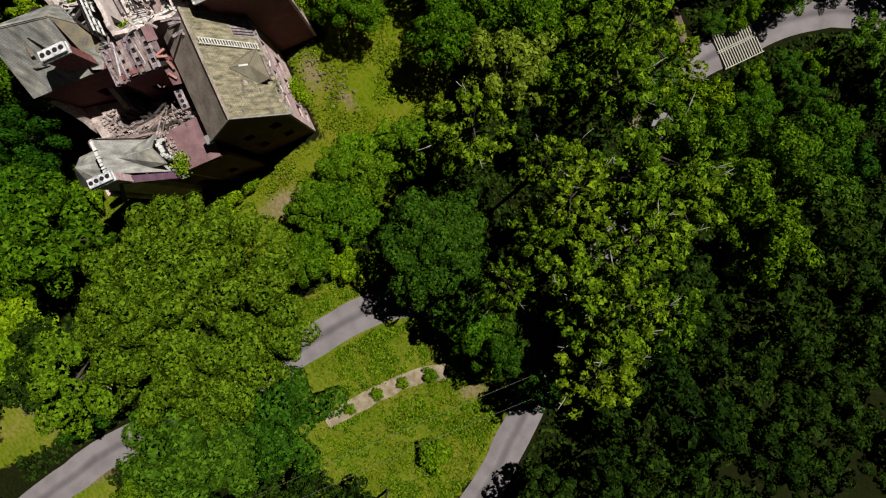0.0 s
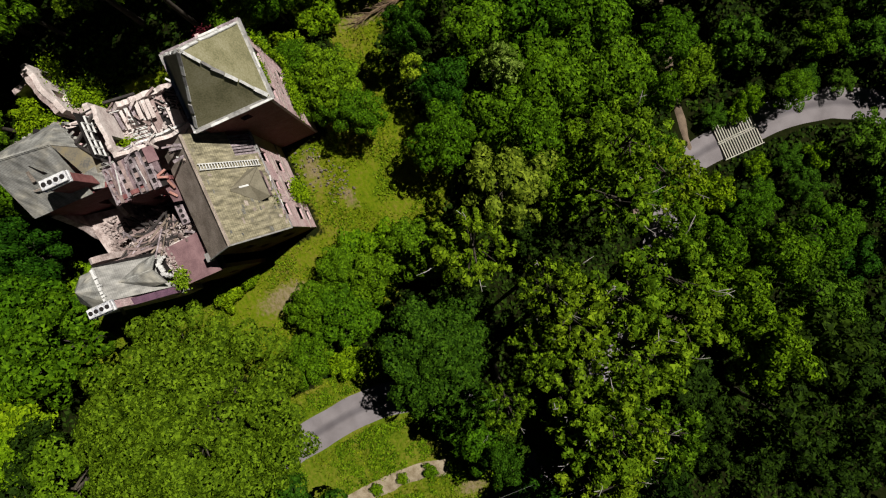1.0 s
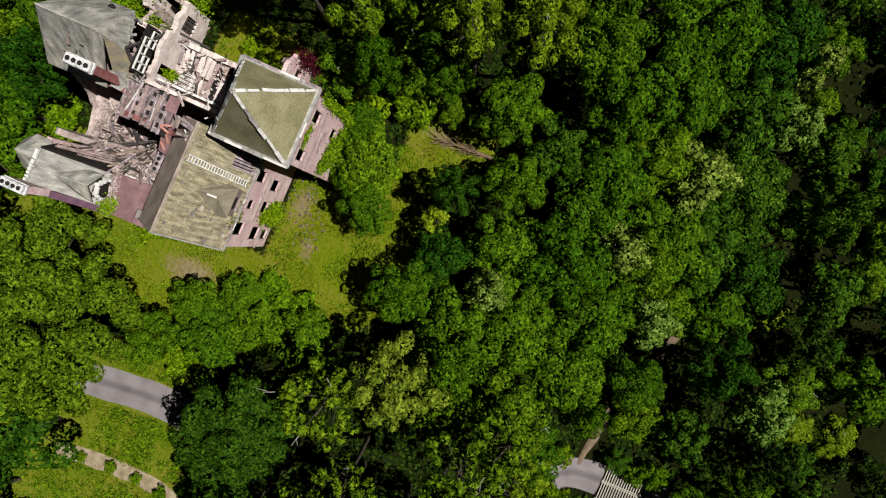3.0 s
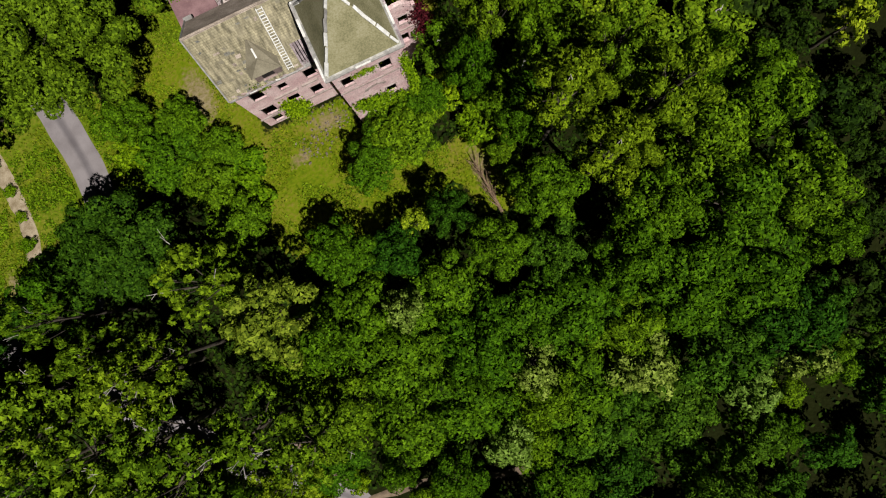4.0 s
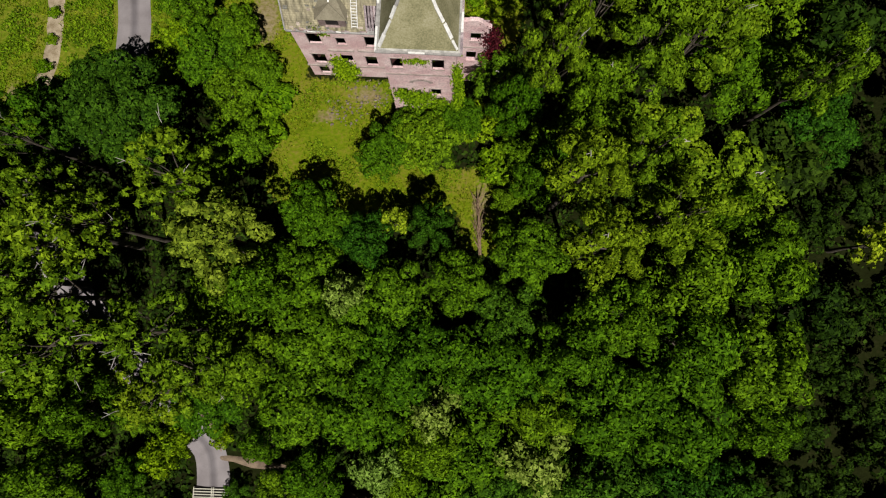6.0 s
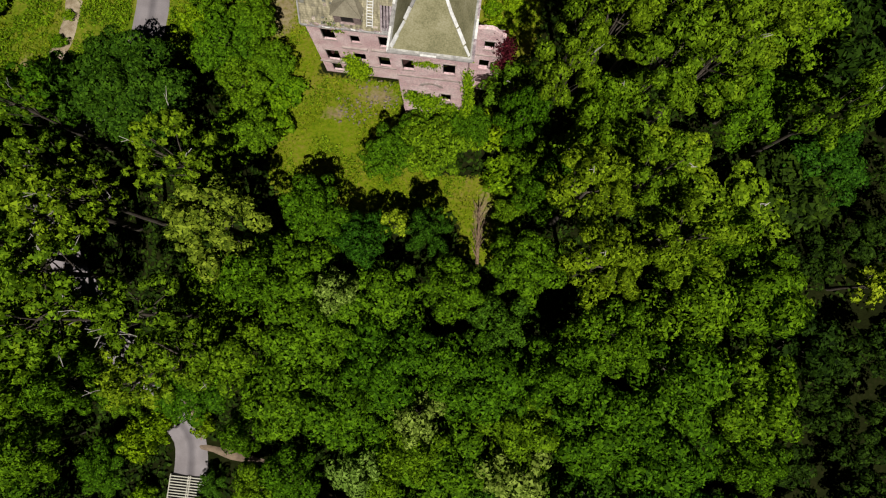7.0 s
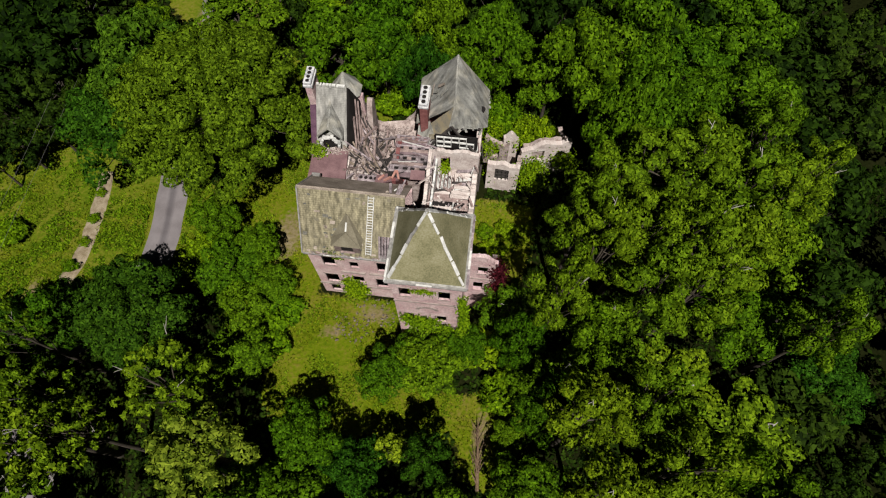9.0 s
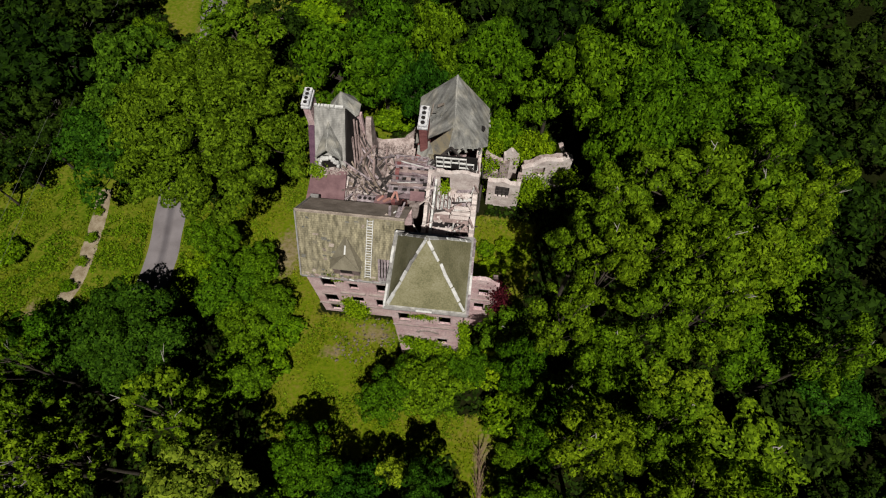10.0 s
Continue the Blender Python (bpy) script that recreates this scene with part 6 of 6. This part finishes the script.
def undergrowth():
    """Low growth over the woodland floor, its leaf colour darkened for the trees' shade."""
    rnd = np.random.RandomState(8)
    pts = []
    while len(pts) < 100000:
        x, y = rnd.uniform(-66, 54), rnd.uniform(-70, 54)
        if lawn_at(x, y) or (-13 < x < 8 and 0 < y < 26) or near_line(x, y, PATHWAY) < 1.3 or (thin_band(x, y) and rnd.uniform() < 0.8):
            continue
        if near_line(x, y, DRIVE) < 2.4 or near_line(x, y, LANE) < 2.4:
            continue
        h = 0.9 * max(0.0, noise.noise(Vector((x * 0.4, y * 0.4, 7.0))) + 0.25)
        pts.append((x, y, ground_z(x, y) + 0.1 + h * rnd.uniform(0.4, 1.3)))
    p = np.array(pts)
    n = len(p)
    o = rnd.normal(size=(n, 3)) * 0.5 + np.array((0, 0, 1))
    o /= np.linalg.norm(o, axis=1)[:, None]
    a = np.cross(o, rnd.normal(size=o.shape))
    a /= np.linalg.norm(a, axis=1)[:, None]
    b = np.cross(o, a)
    s = rnd.uniform(0.16, 0.42, (n, 1))
    q = np.stack((p - a * s, p + b * s * 0.6, p + a * s, p - b * s * 0.6), axis=1).reshape(-1, 3)
    me = bpy.data.meshes.new("undergrowth")
    me.from_pydata(q.tolist(), [], [(4 * i, 4 * i + 1, 4 * i + 2, 4 * i + 3) for i in range(n)])
    # K leaf: the shade under the trees is in this colour
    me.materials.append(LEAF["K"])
    tagged(new("undergrowth", me), "low plants under the trees, with the shade put into their leaf colour", "undergrowth", kind="stuff")


undergrowth()


def grass_stuff():
    """Tufts over the open ground."""
    rnd = np.random.RandomState(4)
    pts = []
    while len(pts) < 46000:
        x, y = rnd.uniform(-60, 14), rnd.uniform(-17, 42)
        if lawn_at(x, y) and near_line(x, y, DRIVE) > 2.1 and near_line(x, y, LANE) > 2.1 and abs(x + 40.8) > 0.75:
            if noise.noise(Vector((x * 0.35, y * 0.35, 0.5))) > rnd.uniform(-0.5, 0.35) and bare_at(x, y) < rnd.uniform(0.2, 0.7):
                pts.append((x, y, ground_z(x, y)))
    p = np.array(pts)
    n = len(p)
    a = rnd.normal(size=(n, 3)) * np.array((1, 1, 0.25))
    a /= np.linalg.norm(a, axis=1)[:, None]
    up = np.array((0, 0, 1)) + rnd.normal(size=(n, 3)) * 0.5
    s = rnd.uniform(0.08, 0.24, (n, 1))
    tri = np.stack((p - a * s * 0.5, p + a * s * 0.5, p + up * s), axis=1).reshape(-1, 3)
    me = bpy.data.meshes.new("grass")
    me.from_pydata(tri.tolist(), [], [(3 * i, 3 * i + 1, 3 * i + 2) for i in range(n)])
    me.materials.append(GRASS)
    tagged(new("grass", me), "long yellow-green grass on the open lawns", "grass", kind="stuff")


grass_stuff()


def weed_stuff(name, label, material, west, east, count, least, size, seed):
    """Clumps of rank weeds on the lawns between two lines."""
    rnd = np.random.RandomState(seed)
    pts = []
    while len(pts) < count:
        x, y = rnd.uniform(west, east), rnd.uniform(-17, 42)
        k = noise.noise(Vector((x * 0.28, y * 0.28, 9.0 + seed))) + 0.6 * noise.noise(Vector((x * 1.1, y * 1.1, 2.0)))
        if k > least and bare_at(x, y) < 0.3 and lawn_at(x, y) and near_line(x, y, DRIVE) > 2.3 and near_line(x, y, LANE) > 2.3 and abs(x + 40.8) > 1.2:
            pts.append((x, y, ground_z(x, y) + rnd.uniform(0.05, 0.1 + min(0.4, 0.9 * (k - least)))))
    p = np.array(pts)
    o = unit(rnd.normal(size=p.shape) * 0.55 + np.array((0, 0, 1.0)))
    q = leaf_quads(p, o, rnd.uniform(0.5, 1.3, (len(p), 1)) * size, rnd).reshape(-1, 3)
    me = bpy.data.meshes.new(name)
    me.from_pydata(q.tolist(), [], [tuple(range(4 * i, 4 * i + 4)) for i in range(len(p))])
    me.materials.append(material)
    tagged(new(name, me), label, "weeds", kind="stuff")


weed_stuff("weeds", "clumps of rank bright green weeds in the grass", WEED, -60, 15, 18000, 0.12, 0.14, 0)
weed_stuff("meadow_weeds", "patches of long green weeds in the rough meadow", LEAF["A"], -60, -26, 16000, 0.0, 0.15, 5)


def bed_bushes():
    for x, y, s in ((-40.9, 14.6, 0.75), (-40.6, 11.0, 0.85), (-40.5, 7.6, 0.8), (-40.9, 4.2, 1.0)):
        t = tree(x, y, s, s * 1.3, "S")
        tagged(t, "small clipped bush in the sandy bed", "bush", "bushes in the bed")
        t.name = "bush"


bed_bushes()


def cattle_grid():
    g = thing("cattle_grid", -19.7, -46.3, ground_z(-19.7, -46.3), "cattle grid of pale steel bars across the lane", "cattle grid")
    d = Vector((0.02, -1, 0)).normalized()
    s = Vector((-d.y, d.x, 0))
    c = Vector((-19.7, -46.3, 0))
    z = max(ground_z(-19.7, -43.8), ground_z(-19.7, -48.8)) + 0.3
    # near-black plate under the bars stands for the shade in the pit
    part("pit", box_bm((-2.3, -2.6, -0.1), (2.3, 2.6, -0.03), Matrix.Translation((c.x, c.y, z - 0.03)) @ pose(0, 0, 0, 0, 0, 1.1)), DARK, g)
    for i in range(16):
        q = c + d * (i - 7.5) * 0.32
        bm = bmesh.new()
        beam(bm, Vector((q.x, q.y, z + 0.05)) - s * 2.2, Vector((q.x, q.y, z + 0.05)) + s * 2.2, 0.11, 0.12)
        part("bar", bm, GALV, g)
    for k in (-1, -0.05, 0.05, 1):
        bm = bmesh.new()
        beam(bm, Vector((c.x, c.y, z)) + s * 2.25 * k - d * 2.6, Vector((c.x, c.y, z)) + s * 2.25 * k + d * 2.6, 0.1, 0.2)
        part("side_rail", bm, GALV, g)


cattle_grid()


def dead_tree():
    t = thing("dead_tree", 10, -12, ground_z(10, -12), "fallen dead tree with bare brown branches", "dead tree")
    rnd = random.Random(31)
    bm = bmesh.new()
    tube(bm, [(10.4, -15.2, 0.3), (10.2, -12.5, 0.7), (9.9, -9.2, 0.9), (9.8, -7.8, 1.0)], [0.2, 0.15, 0.08, 0.03], 6)
    part("trunk", bm, DEADWOOD, t)
    for i in range(34):
        y = rnd.uniform(-14.8, -9.2)
        p = Vector((10.35 + (y + 15) * -0.07, y, 0.7))
        q = p + Vector((rnd.uniform(-1.1, 1.1), rnd.uniform(0.9, 2.8), rnd.uniform(-0.3, 0.9)))
        bm = bmesh.new()
        tube(bm, [p, p.lerp(q, 0.5) + Vector((rnd.uniform(-.15, .15), 0, 0.1)), q], [0.06, 0.04, 0.012], 4)
        part("branch", bm, DEADWOOD, t)


dead_tree()


def collapsed_shed():
    """A fallen heap of grey planks with stones round it, north of the big tree."""
    rnd = random.Random(71)
    s = thing("collapsed_shed", -24, 48.2, ground_z(-24, 48.2), "collapsed shed of weathered grey planks in rough grass", "ruin")
    m = pose(-24, 48.2, ground_z(-24, 48.2) + 0.45, 12, -6, 78)
    for i in range(15):
        bm = bmesh.new()
        y = -1.6 + i * 0.23
        beam(bm, m @ Vector((-1.7 + rnd.uniform(-0.5, 0.4), y, rnd.uniform(0, 0.12))), m @ Vector((1.8 + rnd.uniform(-0.7, 0.3), y + rnd.uniform(-0.2, 0.2), rnd.uniform(-0.05, 0.15))), 0.19, 0.05, rnd.uniform(-12, 12))
        part("plank", bm, rnd.choice((LILAC, TIMBER, LILAC)), s)
    for i in range(9):
        a = rnd.uniform(0, 3.14)
        c = Vector((rnd.uniform(-1.6, 1.6), rnd.uniform(-1.5, 1.5), 0.25))
        d = Vector((math.cos(a), math.sin(a), rnd.uniform(-0.1, 0.1))) * rnd.uniform(0.6, 1.6)
        bm = bmesh.new()
        beam(bm, m @ (c - d), m @ (c + d), 0.12, 0.1)
        part("rafter", bm, rnd.choice((TIMBER, DARKWOOD, LILAC)), s)
    z = ground_z(-24, 48)
    rubble("shed_stones", [(-26.2, 46.4, z + 0.05, -23, 50.5, z + 0.3), (-25.2, 44.2, z + 0.05, -24.2, 46.4, z + 0.2)], 70, 0.7, OLD_STONE, "grey stones lying round the collapsed shed", 72)


collapsed_shed()


def creeper(pts, spread, count, leaf, kind, label, seed):
    """Leaves massed round a few points of a wall."""
    rnd = np.random.RandomState(seed)
    c = np.array(pts)[rnd.randint(0, len(pts), count)]
    p = c + rnd.normal(size=(count, 3)) * np.array(spread)
    o = rnd.normal(size=(count, 3)) * 0.6 + np.array((0, -0.4, 0.7))
    o /= np.linalg.norm(o, axis=1)[:, None]
    a = np.cross(o, rnd.normal(size=o.shape))
    a /= np.linalg.norm(a, axis=1)[:, None]
    b = np.cross(o, a)
    s = leaf * rnd.uniform(0.6, 1.3, (count, 1))
    q = np.stack((p - a * s, p + b * s * 0.6, p + a * s, p - b * s * 0.6), axis=1).reshape(-1, 3)
    me = bpy.data.meshes.new("creeper")
    me.from_pydata(q.tolist(), [], [tuple(range(4 * i, 4 * i + 4)) for i in range(count)])
    me.materials.append(LEAF[kind])
    return tagged(new("creeper", me), label, "creeper", "creepers on the ruin", "stuff")


creeper([(-6.0, 4.6, 4.6), (-5.2, 4.5, 3.8), (-6.2, 4.4, 2.6), (-5.4, 4.3, 1.4), (-4.7, 4.4, 3.0)], (0.45, 0.18, 0.7), 1800, 0.12, "S", "bright green creeper on the brick wall", 1)
creeper([(2.6, 0.2, 16.6), (3.3, 0.2, 16.8), (3.9, 0.2, 16.5)], (0.3, 0.1, 0.25), 320, 0.09, "S", "creeper trailing under the tower eaves", 2)
creeper([(6.9, 0.3, 14.5), (7.0, 0.4, 12.5), (7.1, 0.2, 10.5), (7.2, 0.1, 8.5), (7.0, -0.1, 6.5)], (0.25, 0.2, 0.8), 1800, 0.12, "S", "green creeper climbing the tower corner", 3)
creeper([(1.5, 0.1, 8.6), (2.8, 0.0, 8.4), (3.8, 0.0, 8.2), (2.2, -0.1, 7.2), (3.4, -0.1, 7.0), (5.2, -0.1, 6.8)], (0.5, 0.2, 0.6), 1800, 0.12, "S", "green creeper low on the tower wall", 4)
creeper([(9.9, 4.8, 12.4), (10.3, 5.1, 11.2), (10.5, 4.7, 9.6), (10.2, 4.6, 8.4), (10.7, 5.0, 7.0)], (0.4, 0.35, 0.8), 1600, 0.12, "R", "dark red creeper on the wall end", 5)
creeper([(12.6, 21.6, 4.0), (13.4, 22.4, 4.4), (14.2, 22.4, 3.8), (13.2, 20.8, 2.8), (14.2, 21.4, 2.4), (17.2, 23.6, 4.6), (17.8, 23.8, 3.4)], (0.75, 0.5, 0.7), 3000, 0.14, "S", "creeper swamping the low stone walls", 6)
creeper([(11.8, 27.0, 4.8), (12.2, 28.6, 4.4), (8.6, 26.4, 5.2), (8.0, 23.6, 5.6), (9.0, 22.6, 2.4), (11.6, 25.6, 5.2)], (0.7, 0.6, 0.5), 2200, 0.14, "S", "creeper over the broken walls", 7)
creeper([(-10.5, 16.2, 13.3), (-10.0, 15.9, 13.4)], (0.4, 0.35, 0.3), 720, 0.11, "Y", "yellow-green weeds rooted on the flat roof", 8)
creeper([(3.55, 15.7, 13.2), (3.5, 15.0, 13.1)], (0.3, 0.35, 0.25), 400, 0.11, "S", "weeds growing on the open floor", 9)
creeper([(-3.2, 25.2, 1.8), (-2.2, 24.6, 2.6), (-1.0, 25.6, 2.2), (-4.6, 24.6, 2.0)], (0.8, 0.5, 0.7), 1800, 0.13, "S", "green growth against the broken north wall", 10)
creeper([(-6.6, 4.9, 11.6), (-6.2, 4.8, 11.2), (-6.9, 4.9, 12.2)], (0.3, 0.12, 0.35), 120, 0.12, "G", "grey-green sapling rooted in the eaves", 11)
for x, y, r, h in ((2.0, -1.9, 2.7, 6.0), (4.2, -2.6, 3.0, 6.6), (6.2, -1.8, 2.6, 6.8), (7.9, -0.6, 2.2, 6.0)):
    tree(x, y, r, h, "A")
tree(11.6, 2.4, 3.4, 11.0, "O")
for x, y, r in ((8.9, 9.6, 1.5), (9.8, 12.2, 1.7), (8.7, 14.4, 1.3), (11.0, 15.0, 1.6)):
    tree(x, y, r, r * 1.1, "S")


def cables():
    """Two overhead wires that pass high over the western lawn."""
    for x in (-45.6, -43.4):
        bm = bmesh.new()
        tube(bm, [(x + 0.2 * math.sin(i), -15 + 9 * i, 8.5 + 0.06 * (i - 5) ** 2) for i in range(11)], [0.014] * 11, 5)
        tagged(part("overhead_cable", bm, WIRE), "thin dull overhead cable strung above the lawn", "cable", "overhead cables")


cables()
